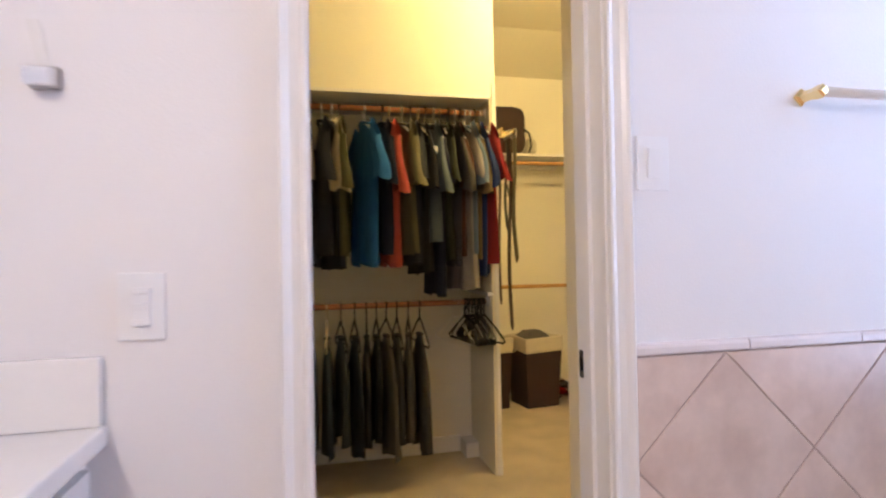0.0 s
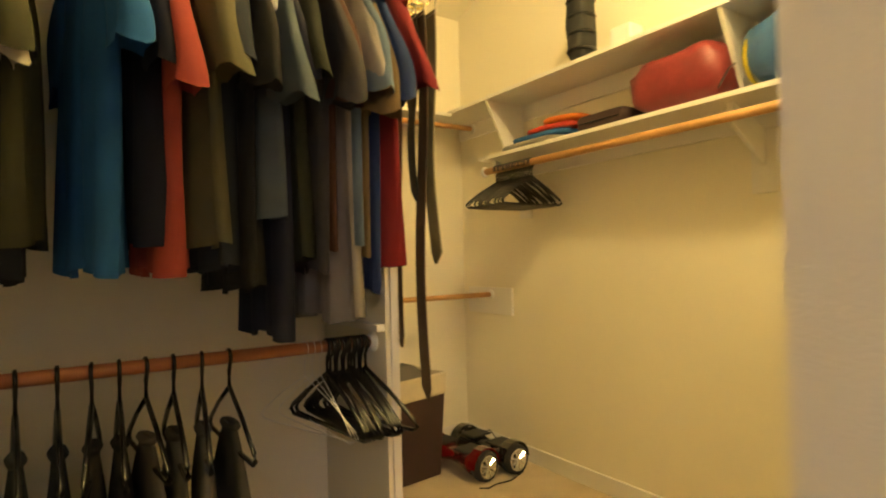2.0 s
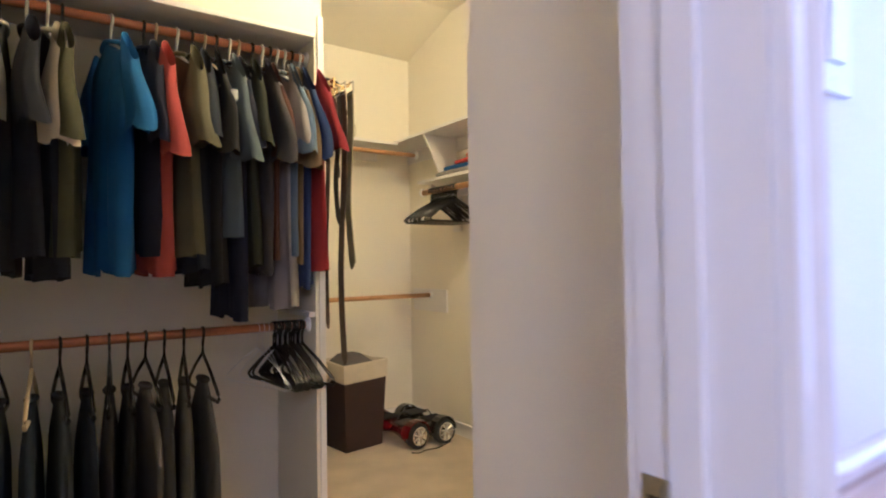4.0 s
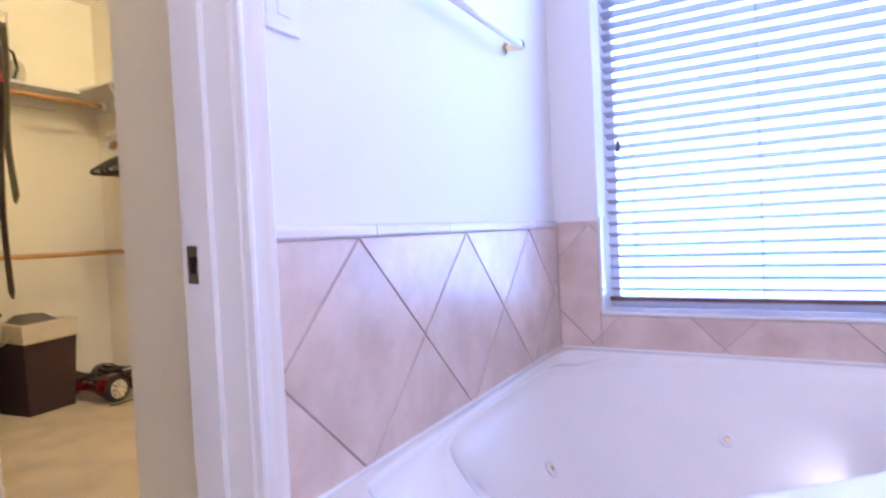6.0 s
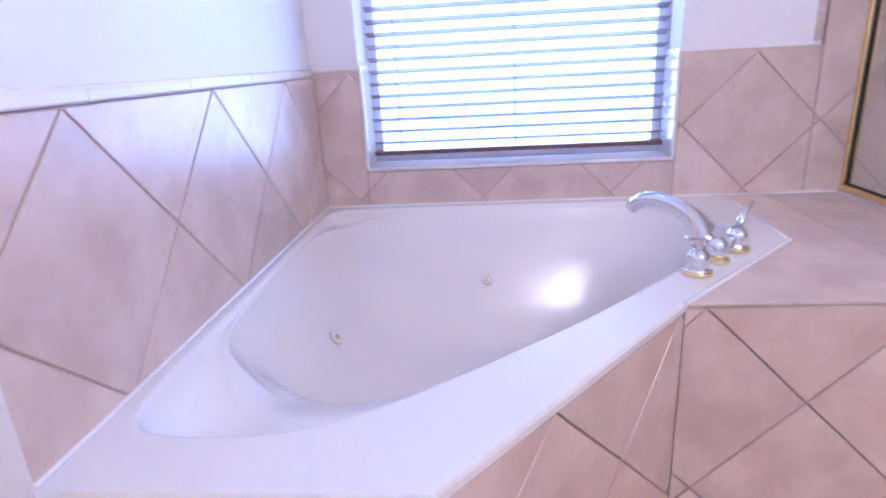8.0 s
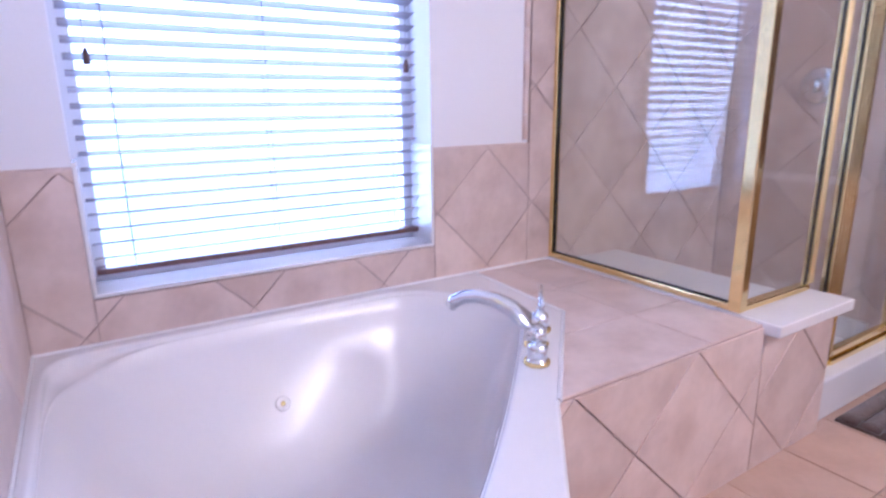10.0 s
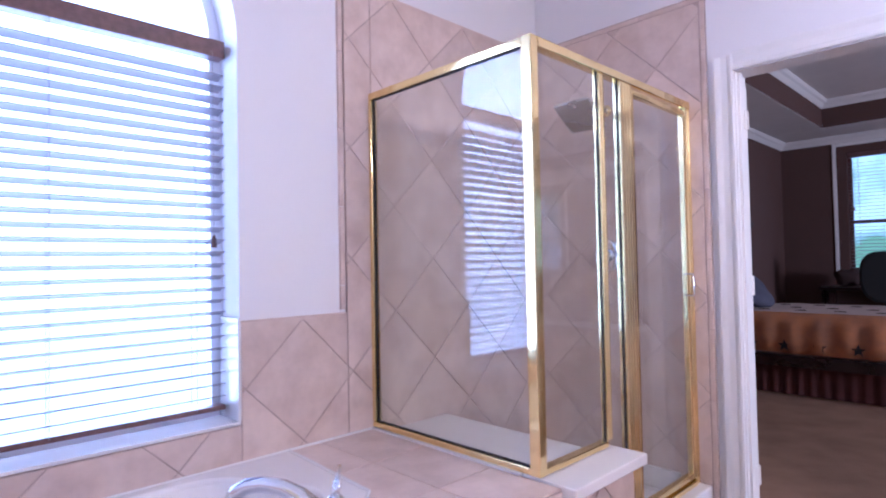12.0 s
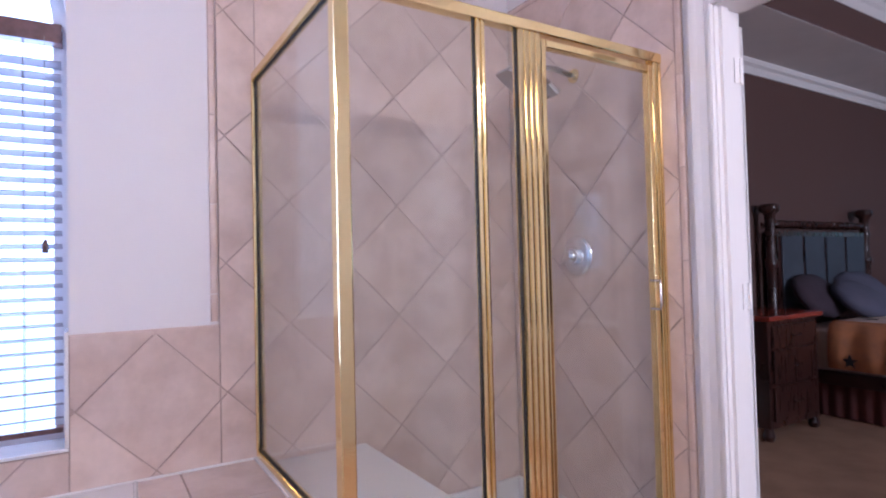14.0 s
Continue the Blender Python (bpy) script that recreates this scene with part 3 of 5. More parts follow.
WELL = [(180, 0.645), (152, 0.70), (218, 0.456), (227, 0.424), (262, 0.735), (300, 0.755), (0, 0.57), (48, 0.70), (90, 0.59)]


def ledge(t):
    """Width of the sunken armrest at the head end and of the corner seat."""
    return max(0.0, lip(t) - facet(t, WELL, 14.0) - 0.004)


def wall(depth, extra=0.0):
    """Basin wall below the ledge: steep under the faucet, gently sloped opposite."""
    def f(t):
        g = 0.85 - 0.45 * math.cos(t - math.radians(222))
        return max(0.05, (lip(t) - ledge(t) - 0.008 - extra) * (1 - depth * g))
    return tub_ring(f, DECK - 0.02 - depth)


def sunk(share, drop):
    """Ring across the ledge, sunk by its width."""
    return [(x, y, z - drop * ledge(t) / 0.2) for (x, y, z), t in zip(tub_ring(lambda t: lip(t) - share * ledge(t), DECK - 0.012), ths)]


rows = [tub_ring(rim, DECK - 0.0195), tub_ring(rim, DECK - 0.006), tub_ring(lambda t: rim(t) - 0.006, DECK), tub_ring(lambda t: rim(t) - 0.012, DECK), tub_ring(lambda t: lip(t) + 0.016, DECK), tub_ring(lambda t: lip(t) + 0.010, DECK), tub_ring(lambda t: lip(t) + 0.003, DECK - 0.004),
        sunk(0.0, 0.006), sunk(0.10, 0.040), sunk(0.30, 0.058), sunk(0.7, 0.060), sunk(0.97, 0.056), [(x, y, z - 0.008) for x, y, z in sunk(1.0, 0.060)],
        [(x, y, z - 0.05 * ledge(t) / 0.2) for (x, y, z), t in zip(wall(0.035), ths)], wall(0.1), wall(0.2), wall(0.3), wall(0.36, 0.01), wall(0.395, 0.05), wall(0.405, 0.12), tub_ring(lambda t: 0.04, DECK - 0.43)]
bm = rings(B(), rows, cap=False)
bm.faces.new(list(bm.verts)[-NT:])
shell = part("shell", bm, M["tub"], tub, smooth=True)
for p in shell.data.polygons[:2 * NT]:
    p.use_smooth = False
for ang, depth in ((2.0, 0.215), (97.0, 0.20)):
    th = math.radians(ang)
    g = 0.85 - 0.45 * math.cos(th - math.radians(222))
    rr = (lip(th) - ledge(th) - 0.008) * (1 - depth * g)
    d = Vector((-math.cos(th), -math.sin(th), 0.75)).normalized()
    p = Vector((TC.x + math.cos(th) * rr, TC.y + math.sin(th) * rr, DECK - 0.02 - depth)) + d * 0.001
    jet = part("jet", lathe(B(), p, d, [(0, 0.024), (0.004, 0.024), (0.006, 0.018), (0.004, 0.01)], 16), M["tub"], tub, smooth=True)
    part("jet_nozzle", lathe(B(), p + d * 0.004, d, [(0, 0.008), (0.004, 0.008), (0.005, 0.004)], 12), M["brass"], jet, "brass jet nozzle", smooth=True)

th = math.radians(232)
d = -Vector((math.cos(th), math.sin(th), -0.15)).normalized()
p = Vector((TC.x + math.cos(th) * lip(th) * 0.955, TC.y + math.sin(th) * lip(th) * 0.955, DECK - 0.13))
part("overflow_plate", lathe(B(), p, d, [(0, 0.036), (0.008, 0.036), (0.014, 0.028), (0.016, 0.01)], 20), M["chrome"], tub, "round chrome overflow plate", smooth=True)
bm = tube(B(), [(0.70, YN - 0.014, DECK + 0.001), (XE - 0.015, YN - 0.014, DECK + 0.001)], 0.006, 6)
tube(bm, [(XE - 0.014, YN - 0.014, DECK + 0.001), (XE - 0.014, -0.86, DECK + 0.001)], 0.006, 6)
tube(bm, [(1.275, -0.014, DECK - 0.003), (1.702, -0.435, DECK - 0.003), (XE - 0.014, -0.462, DECK - 0.003)], 0.0075, 6)
solid("caulk_bead", bm, M["cultured"], "white caulk bead round the tub", "caulk")

# ---- tub faucet ----
fc = thing("tub_faucet", "chrome roman tub faucet with brass rings", "faucet", (1.53, -0.175, DECK))
fd = Vector((0.71, 0.70, 0)).normalized()
fs = Vector((0.73, -0.68, 0)).normalized()
f0 = Vector((1.535, -0.172, DECK))


def faucet_base(p, nm, parent):
    ob = part(nm, lathe(B(), p, (0, 0, 1), [(0, 0.034), (0.010, 0.034), (0.014, 0.027), (0.026, 0.025), (0.038, 0.028), (0.048, 0.028), (0.058, 0.022), (0.066, 0.013)], 20), M["chrome"], parent, smooth=True)
    part("ring", lathe(B(), p + Vector((0, 0, 0.003)), (0, 0, 1), [(0, 0.0355), (0.008, 0.0355), (0.010, 0.032)], 20), M["brass"], ob, "polished brass ring", smooth=True)
    return ob


faucet_base(f0, "spout_base", fc)
pts = [f0 + Vector((0, 0, 0.012)) + fd * a + Vector((0, 0, b)) for a, b in ((0, 0), (0.006, 0.03), (0.03, 0.062), (0.07, 0.095), (0.115, 0.118), (0.165, 0.127), (0.205, 0.122), (0.235, 0.106), (0.247, 0.090))]
part("spout", tube(B(), pts, [0.031, 0.030, 0.0275, 0.025, 0.0225, 0.021, 0.0205, 0.0205, 0.019], 18), M["chrome"], fc, smooth=True)
for s in (-1, 1):
    p = f0 + fs * (0.115 * s) + fd * -0.005
    hb = faucet_base(p, "handle", fc)
    part("lever", tube(B(), [p + Vector((0, 0, 0.06)), p + Vector((0, 0, 0.085)) - fd * 0.005 * s, p + Vector((0, 0, 0.10)) + fs * 0.05 * s, p + Vector((0, 0, 0.115)) + fs * 0.085 * s], [0.014, 0.012, 0.007, 0.006], 10), M["chrome"], hb, smooth=True)

# ---- bath window, blind ----
win = thing("window_bath", "white framed arched bathroom window", "window", (XE + 0.17, wc, WZ0), kind="structure")
bm = B()
xf0, xf1 = XE + 0.145, XE + 0.19
for a, b in ((WY0, WY0 + 0.045), (WY1 - 0.045, WY1)):
    box(bm, xf0, xf1, a, b, WZ0, WZS + 0.02)
box(bm, xf0, xf1, WY0 + 0.045, WY1 - 0.045, WZ0, WZ0 + 0.05)
box(bm, xf0, xf1, WY0 + 0.045, WY1 - 0.045, WZS - 0.03, WZS + 0.02)
part("window_frame", bm, M["frame_white"], win)
bm = B()
for k in range(NA):
    p = [(wc + (wr - q) * math.cos(a), WZS + 0.02 + (rise - 0.02 - q) * math.sin(a)) for a in (math.pi * k / NA, math.pi * (k + 1) / NA) for q in (0, 0.045)]
    rings(bm, [[(x, *p[0]), (x, *p[1]), (x, *p[3]), (x, *p[2])] for x in (xf0, xf1)])
part("arch_frame", bm, M["frame_white"], win)
pane = part("pane", bx(XE + 0.165, XE + 0.169, WY0 + 0.045, WY1 - 0.045, WZ0 + 0.05, WZS - 0.03), M["pane"], win)
pane.visible_shadow = False
bm = B()
arch = [(wc + (wr - 0.04) * math.cos(math.pi * k / NA), WZS + 0.02 + (rise - 0.06) * math.sin(math.pi * k / NA)) for k in range(NA + 1)]
rings(bm, [[(x, *p) for p in arch] for x in (XE + 0.165, XE + 0.169)])
ap = part("pane", bm, M["pane"], win)
ap.visible_shadow = False
sill = solid("window_sill", bx(XE - 0.012, XE + 0.145, WY0 + 0.001, WY1 - 0.001, WZ0, WZ0 + 0.012, bevel=0.004), M["cultured"], "white glossy window sill above the tub", "window sill")
bm = B()
for ya, yb in ((WY0, WY0 + 0.012), (WY1 - 0.012, WY1)):
    box(bm, XE - 0.013, XE + 0.145, ya, yb, WZ0 + 0.012, 1.045, bevel=0.002)
solid("window_reveal_trim", bm, M["cultured"], "white glossy jamb liner of the window", "trim")


def blind(name, label, mslat, mrail, w, top, bottom, m, step=0.0445, tilt=12, tape=3):
    """Slatted blind hanging in its own plane: width along x, room side -y, head at z top."""
    ob = thing(name, label, "window blind")
    part("headrail", bx(-w / 2, w / 2, -0.03, 0.03, top - 0.065, top, bevel=0.004), mrail, ob)
    part("bottom_rail", bx(-w / 2 + 0.004, w / 2 - 0.004, -0.024, 0.024, bottom, bottom + 0.018, bevel=0.003), mrail, ob)
    n = int((top - 0.08 - bottom - 0.03) / step)
    me = None
    for k in range(n):
        z = bottom + 0.045 + k * step
        if me is None:
            c, s = math.cos(radians(tilt)), math.sin(radians(tilt))
            prof = [(q * 0.025 * c - 0.0, q * 0.025 * s + 0.0025 * (1 - q * q) + e) for e, qs in ((0.0, (-1, -0.5, 0, 0.5, 1)), (0.0028, (1, 0.5, 0, -0.5, -1))) for q in qs]
            b = rings(B(), [[(x, y, zz) for y, zz in prof] for x in (-w / 2 + 0.004, w / 2 - 0.004)])
            first = part("slat", b, mslat, ob)
            me = first.data
            first.location.z = z
        else:
            o2 = new("slat", me)
            o2.parent, o2.location = ob, (0, 0, z)
    for k in range(tape):
        x = -w / 2 + 0.11 + k * (w - 0.22) / (tape - 1)
        bmc = B()
        for y in (-0.026, 0.026):
            tube(bmc, [(x, y, bottom + 0.01), (x, y, top - 0.06)], 0.0012, 4)
        part("ladder_cord", bmc, mslat, ob)
    for x in (-w / 2 + 0.06, w / 2 - 0.05):
        bmc = tube(B(), [(x, -0.034, top - 0.05), (x, -0.036, top - 0.735)], 0.0012, 5)
        cord = part("pull_cord", bmc, mslat, ob)
        part("cord_tassel", lathe(B(), (x, -0.036, top - 0.78), (0, 0, 1), [(0, 0.011), (0.03, 0.009), (0.045, 0.004)], 10), mrail, cord, smooth=True)
    ob.matrix_world = m
    return ob


blind("window_blind", "horizontal slatted blind with dark wood rails, tilted open", M["slat"], M["blindwood"], WY1 - WY0 - 0.03, WZS, WZ0 + 0.045, pose(XE + 0.10, wc, 0, 0, 0, -90), step=0.0445, tilt=-15)

# ---- shower ----
SX, SY = 1.374, -0.880
ST = 1.985
knee = solid("shower_knee_wall", bx(1.2805, 1.43, -1.3275, -0.88, 0, DECK - 0.035), M["grout"], "tiled knee wall under the shower glass", "tiled wall")
tiles(knee, (1.283, -0.88, 0), (0, -1, 0), (0, 0, 1), (-1, 0, 0), [(0.0, 0.0, 0.445, DECK - 0.04)], 0.476, 0.245 - 0.03, DECK - 0.05 - 0.238, M["tile"])
tiles(knee, (1.287, -1.324, 0), (1, 0, 0), (0, 0, 1), (0, -1, 0), [(0.0, 0.17, 0.14, DECK - 0.04)], 0.476, 0.1, DECK - 0.05 - 0.238, M["tile"])
back = solid("shower_divider_wall", bx(1.43, XE - 0.001, -0.90, -0.862, 0, DECK - 0.006), M["grout"], "low wall between tub deck and shower", "tiled wall")
cap = solid("shower_cap", bx(1.225, 1.435, -1.335, -0.866, DECK - 0.035, DECK + 0.004, bevel=0.006, seg=3), M["cultured"], "white cultured marble cap on the knee wall", "shower cap")
cap2 = solid("shower_cap_ledge", bx(1.436, XE - 0.012, -0.905, -0.855, DECK - 0.006, DECK + 0.006, bevel=0.003), M["cultured"], "white ledge strip under the shower glass", "shower cap")
solid("shower_curb", bx(1.30, 1.45, YS + 0.012, -1.3365, 0, 0.17, bevel=0.012, seg=3), M["cultured"], "white cultured marble shower curb", "shower curb")
bm = B()
box(bm, 1.45, XE - 0.008, YS + 0.012, -0.905, 0.0, 0.09)
box(bm, 1.45, XE - 0.0125, YS + 0.013, YS + 0.034, 0.0905, 0.195, bevel=0.006)
box(bm, XE - 0.034, XE - 0.0125, YS + 0.0345, -1.313, 0.0905, 0.195, bevel=0.006)
solid("shower_pan", bm, M["cultured"], "white cultured marble shower pan", "shower pan")
bm = bx(1.4305, XE - 0.0125, -1.295, -0.906, 0.0905, 0.465)
box(bm, 1.4305, XE - 0.0125, -1.312, -0.906, 0.4655, 0.500, bevel=0.010, seg=3)
solid("shower_bench", bm, M["cultured"], "white cultured marble bench across the shower", "shower bench")
enc = thing("shower_enclosure", "polished brass framed glass shower enclosure", "shower enclosure", (SX, SY, DECK))
BOT = DECK + 0.008


def bar(nm, x0, x1, y0, y1, z0, z1, parent=enc, label=""):
    ob = part(nm, bx(x0, x1, y0, y1, z0, z1, bevel=0.004), M["brass"], parent, label)
    return ob


def fluted(nm, x, y0, y1, z0, z1, count, depth=0.03):
    """Upright frame section with rounded flutes along its room face."""
    w = (y0 - y1) / count
    prof = [(x + depth / 2, y0), (x - depth / 2 + 0.006, y0)]
    for k in range(count):
        for q in range(5):
            a = math.pi * q / 4
            prof.append((x - depth / 2 + 0.006 - math.sin(a) * 0.006, y0 - w * (k + 0.5 - 0.5 * math.cos(a))))
    prof.append((x + depth / 2, y1))
    out = [prof[0]]
    for p in prof[1:]:
        if math.dist(p, out[-1]) > 1e-4:
            out.append(p)
    return part(nm, prism(B(), out, z0, z1), M["brass"], enc)


bar("corner_post", SX - 0.02, SX + 0.022, SY - 0.02, SY + 0.02, BOT, ST)
bar("top_rail", SX - 0.02, SX + 0.02, YS + 0.014, SY - 0.0205, ST - 0.035, ST)
bar("top_rail", SX + 0.0225, XE - 0.014, SY - 0.016, SY + 0.016, ST - 0.03, ST)
bar("bottom_rail", SX - 0.018, SX + 0.018, -1.298, SY - 0.0205, BOT, BOT + 0.022)
bar("bottom_rail", SX + 0.0225, XE - 0.014, SY - 0.016, SY + 0.016, BOT - 0.001, BOT + 0.022)
bar("wall_channel", XE - 0.034, XE - 0.0145, SY - 0.017, SY + 0.017, BOT + 0.0225, ST - 0.0305)
fluted("mullion", SX, -1.299, -1.332, BOT + 0.0225, ST - 0.0355, 2)
fluted("door_jamb", SX, -1.456, -1.546, 0.172, ST - 0.0355, 4, 0.036)
fluted("wall_jamb", SX, -2.078, YS + 0.0135, 0.172, ST - 0.0355, 3, 0.036)
bar("door_sill", SX - 0.024, SX + 0.02, -2.077, -1.547, 0.170, 0.192)
bar("bottom_rail", SX - 0.018, SX + 0.018, -1.455, -1.3365, 0.171, 0.192)
for y0, y1, zb in ((-1.299, SY - 0.0205, BOT), (-1.456, -1.332, 0.172)):
    g = part("glass_panel", bx(SX - 0.003, SX + 0.003, y0, y1, zb + 0.02, ST - 0.034), M["glass"], enc, "clear glass panel")
    part("gasket", bx(SX - 0.0042, SX + 0.0042, y0 + 0.0001, y0 + 0.0045, zb + 0.0226, ST - 0.0356), M["gasket"], g)
g = part("glass_panel", bx(SX + 0.022, XE - 0.03, SY - 0.003, SY + 0.003, BOT + 0.02, ST - 0.028), M["glass"], enc, "clear glass panel")
part("gasket", bx(XE - 0.0385, XE - 0.0345, SY - 0.007, SY + 0.007, BOT + 0.023, ST - 0.031), M["gasket"], g)
part("gasket", bx(SX + 0.0225, XE - 0.043, SY - 0.006, SY + 0.006, ST - 0.0335, ST - 0.0302), M["gasket"], g)
part("gasket", bx(SX + 0.0225, XE - 0.043, SY - 0.006, SY + 0.006, BOT + 0.0222, BOT + 0.0255), M["gasket"], g)
sd = part("shower_door", bx(SX - 0.003, SX + 0.003, -2.054, -1.567, 0.225, 1.912), M["glass"], enc, "clear glass shower door in brass frame")
for a in ((-2.0765, -2.052, 0.2, 1.937), (-1.567, -1.5475, 0.2, 1.937)):
    part("door_stile", bx(SX - 0.014, SX + 0.014, *a, bevel=0.004), M["brass"], sd)
part("door_rail", bx(SX - 0.014, SX + 0.014, -2.0515, -1.5675, 1.912, 1.937, bevel=0.004), M["brass"], sd)
part("door_rail", bx(SX - 0.014, SX + 0.014, -2.0515, -1.5675, 0.2, 0.228, bevel=0.004), M["brass"], sd)
part("handle", tube(B(), [(SX - 0.004, -2.04, 1.06), (SX - 0.045, -2.038, 1.06), (SX - 0.048, -2.038, 1.075), (SX - 0.048, -2.038, 1.145), (SX - 0.045, -2.038, 1.16), (SX - 0.004, -2.04, 1.16)], 0.005, 8), M["chrome"], sd, "small chrome handle", smooth=True)

valve = thing("shower_valve", "round chrome shower valve with lever", "shower valve", (1.806, YS + 0.014, 1.256))
part("escutcheon", lathe(B(), (1.806, YS + 0.0135, 1.256), (0, 1, 0), [(0, 0.085), (0.006, 0.085), (0.012, 0.072), (0.016, 0.04)], 32), M["chrome"], valve, smooth=True)
part("hub", lathe(B(), (1.806, YS + 0.0295, 1.256), (0, 1, 0), [(0, 0.036), (0.03, 0.032), (0.045, 0.026), (0.05, 0.012)], 24), M["chrome"], valve, smooth=True)
part("lever", tube(B(), [(1.806, YS + 0.066, 1.256), (1.826, YS + 0.07, 1.254), (1.851, YS + 0.07, 1.219)], [0.011, 0.009, 0.006], 10), M["chrome"], valve, smooth=True)
sh = thing("shower_fixture", "square dark nickel shower head on a wall arm", "shower head", (1.80, YS + 0.014, 2.035))
part("flange", lathe(B(), (1.80, YS + 0.0135, 2.035), (0, 1, 0), [(0, 0.032), (0.006, 0.030), (0.014, 0.013)], 20), M["brass"], sh, "brass wall flange", smooth=True)
part("arm", tube(B(), [(1.80, YS + 0.02, 2.035), (1.80, YS + 0.12, 2.05), (1.80, YS + 0.19, 2.045), (1.80, YS + 0.23, 2.02), (1.80, YS + 0.245, 2.0)], 0.012, 10), M["nickel"], sh, smooth=True)
bm = bx(-0.10, 0.10, -0.10, 0.10, -0.010, 0.010, bevel=0.006)
lathe(bm, (0, 0, 0.008), (0, 0, 1), [(0, 0.075), (0.02, 0.045), (0.04, 0.018)], 16)
bm.transform(pose(1.80, YS + 0.275, 1.965, 34, 0, 0))
part("head", bm, M["nickel"], sh)

# ---- wall things ----
def rocker(name, label, x, z, y, w=0.083, h=0.126, lean=4):
    ob = thing(name, label, "light switch", (x, y, z))
    part("plate", bx(x - w / 2, x + w / 2, y - 0.006, y - 0.0003, z - h / 2, z + h / 2, bevel=0.0025), M["plastic_white"], ob)
    bm = bx(-0.0165, 0.0165, -0.005, 0.003, -0.034, 0.034, bevel=0.0015)
    bm.transform(pose(x, y - 0.007, z, lean))
    part("rocker", bm, M["plastic_white"], ob)
    for s in (-1, 1):
        part("screw", lathe(B(), (x, y - 0.006, z + s * 0.048), (0, -1, 0), [(0, 0.0035), (0.001, 0.003)], 8), M["plastic_white"], ob)
    return ob


rocker("light_switch", "white rocker switch beside the closet door", 0.757, 1.456, YN)
dim = rocker("light_switch", "white switch plate with small buttons over the vanity", -0.326, 1.166, YN, lean=0)
for k, z in enumerate((1.196, 1.166, 1.136)):
    part("button", bx(-0.340, -0.312, YN - 0.0145, YN - 0.011, z - 0.006, z + 0.006, bevel=0.001), M["plastic_white"], dim)

tb = thing("towel_bar", "glossy white towel bar on brass posts", "towel bar", (1.42, YN, 1.63))
for x in (1.18, 1.80):
    bm = lathe(B(), (x, YN - 0.0005, 1.63), (0, -1, 0), [(0, 0.022), (0.006, 0.022), (0.012, 0.015), (0.03, 0.013), (0.05, 0.017), (0.066, 0.017), (0.072, 0.010)], 4)
    part("post", bm, M["brass"], tb, "brass post")
part("bar", tube(B(), [(1.18, YN - 0.06, 1.63), (1.80, YN - 0.06, 1.63)], 0.012, 12), M["plastic_white"], tb, smooth=True)
hk = thing("robe_hook", "square polished chrome robe hook with pale shadow strip", "hook", (-0.48, YN, 1.583))
part("base_block", bx(-0.504, -0.456, YN - 0.016, YN - 0.0003, 1.563, 1.603, bevel=0.003), M["nickel"], hk)
bm = bx(-0.022, 0.022, -0.03, 0.0, -0.016, 0.016, bevel=0.004)
bm.transform(pose(-0.48, YN - 0.016, 1.583, 14, 0, 0))
part("peg", bm, M["chrome"], hk, "polished chrome square peg")
# Flat pale piece stands in for the shadow strip above the hook.
part("strap", rings(B(), [[(x - 0.011, YN - 0.004, z), (x + 0.011, YN - 0.004, z), (x + 0.011, YN - 0.0005, z), (x - 0.011, YN - 0.0005, z)] for x, z in ((-0.482, 1.6035), (-0.490, 1.64), (-0.501, 1.69))]), M["cultured"], hk, "pale strip made for the shadow above the peg")

# ---- vanity ----
van = thing("vanity_cabinet", "white painted vanity cabinet with panelled doors", "vanity", (-0.68, 0.0, 0))
part("body", bx(XW + 0.002, -0.42, -1.2, YN - 0.003, 0.09, 0.911), M["door"], van)
part("toe_kick", bx(XW + 0.002, -0.48, -1.2, YN - 0.003, 0.0, 0.089), M["door"], van)
for k in range(4):
    y0 = YN - 0.03 - 0.5 * (k + 1) + 0.02
    d = part("door", bx(-0.4195, -0.402, y0, y0 + 0.47, 0.12, 0.68, bevel=0.003), M["door"], van)
    part("door_panel", bx(-0.402, -0.398, y0 + 0.07, y0 + 0.40, 0.19, 0.61, bevel=0.002), M["door"], d)
    part("drawer_front", bx(-0.4195, -0.402, y0, y0 + 0.47, 0.70, 0.885, bevel=0.003), M["door"], van)
ct = thing("vanity_countertop", "white cultured marble countertop with backsplash", "countertop", (-0.68, 0, 0.912))
part("slab", bx(XW + 0.002, -0.385, -1.22, YN - 0.002, 0.912, 0.951, bevel=0.008, seg=3), M["cultured"], ct)
part("side_splash", bx(XW + 0.022, -0.392, YN - 0.022, YN - 0.002, 0.9515, 1.078, bevel=0.004), M["cultured"], ct)
part("back_splash", bx(XW + 0.002, XW + 0.021, -1.22, YN - 0.002, 0.9515, 1.078, bevel=0.004), M["cultured"], ct)
vl = thing("vanity_light", "brass vanity light bar with round warm bulbs", "light fixture", (XW, -0.87, 2.28))
part("bar", bx(XW + 0.001, XW + 0.05, -1.42, -0.33, 2.21, 2.35, bevel=0.006), M["brass"], vl)
for x, y, z in VANITY_LAMPS:
    b = B()
    bmesh.ops.create_uvsphere(b, u_segments=16, v_segments=10, radius=0.045, matrix=Matrix.Translation((x, y, z)))
    part("bulb", b, M["bulb"], vl, "lit frosted globe bulb", smooth=True)
lamp("vanity_glow", "AREA", look((-0.80, -0.87, 2.28), (1.0, -0.6, 1.1)), 34, (1.0, 0.80, 0.63), 1.0, 0.2)

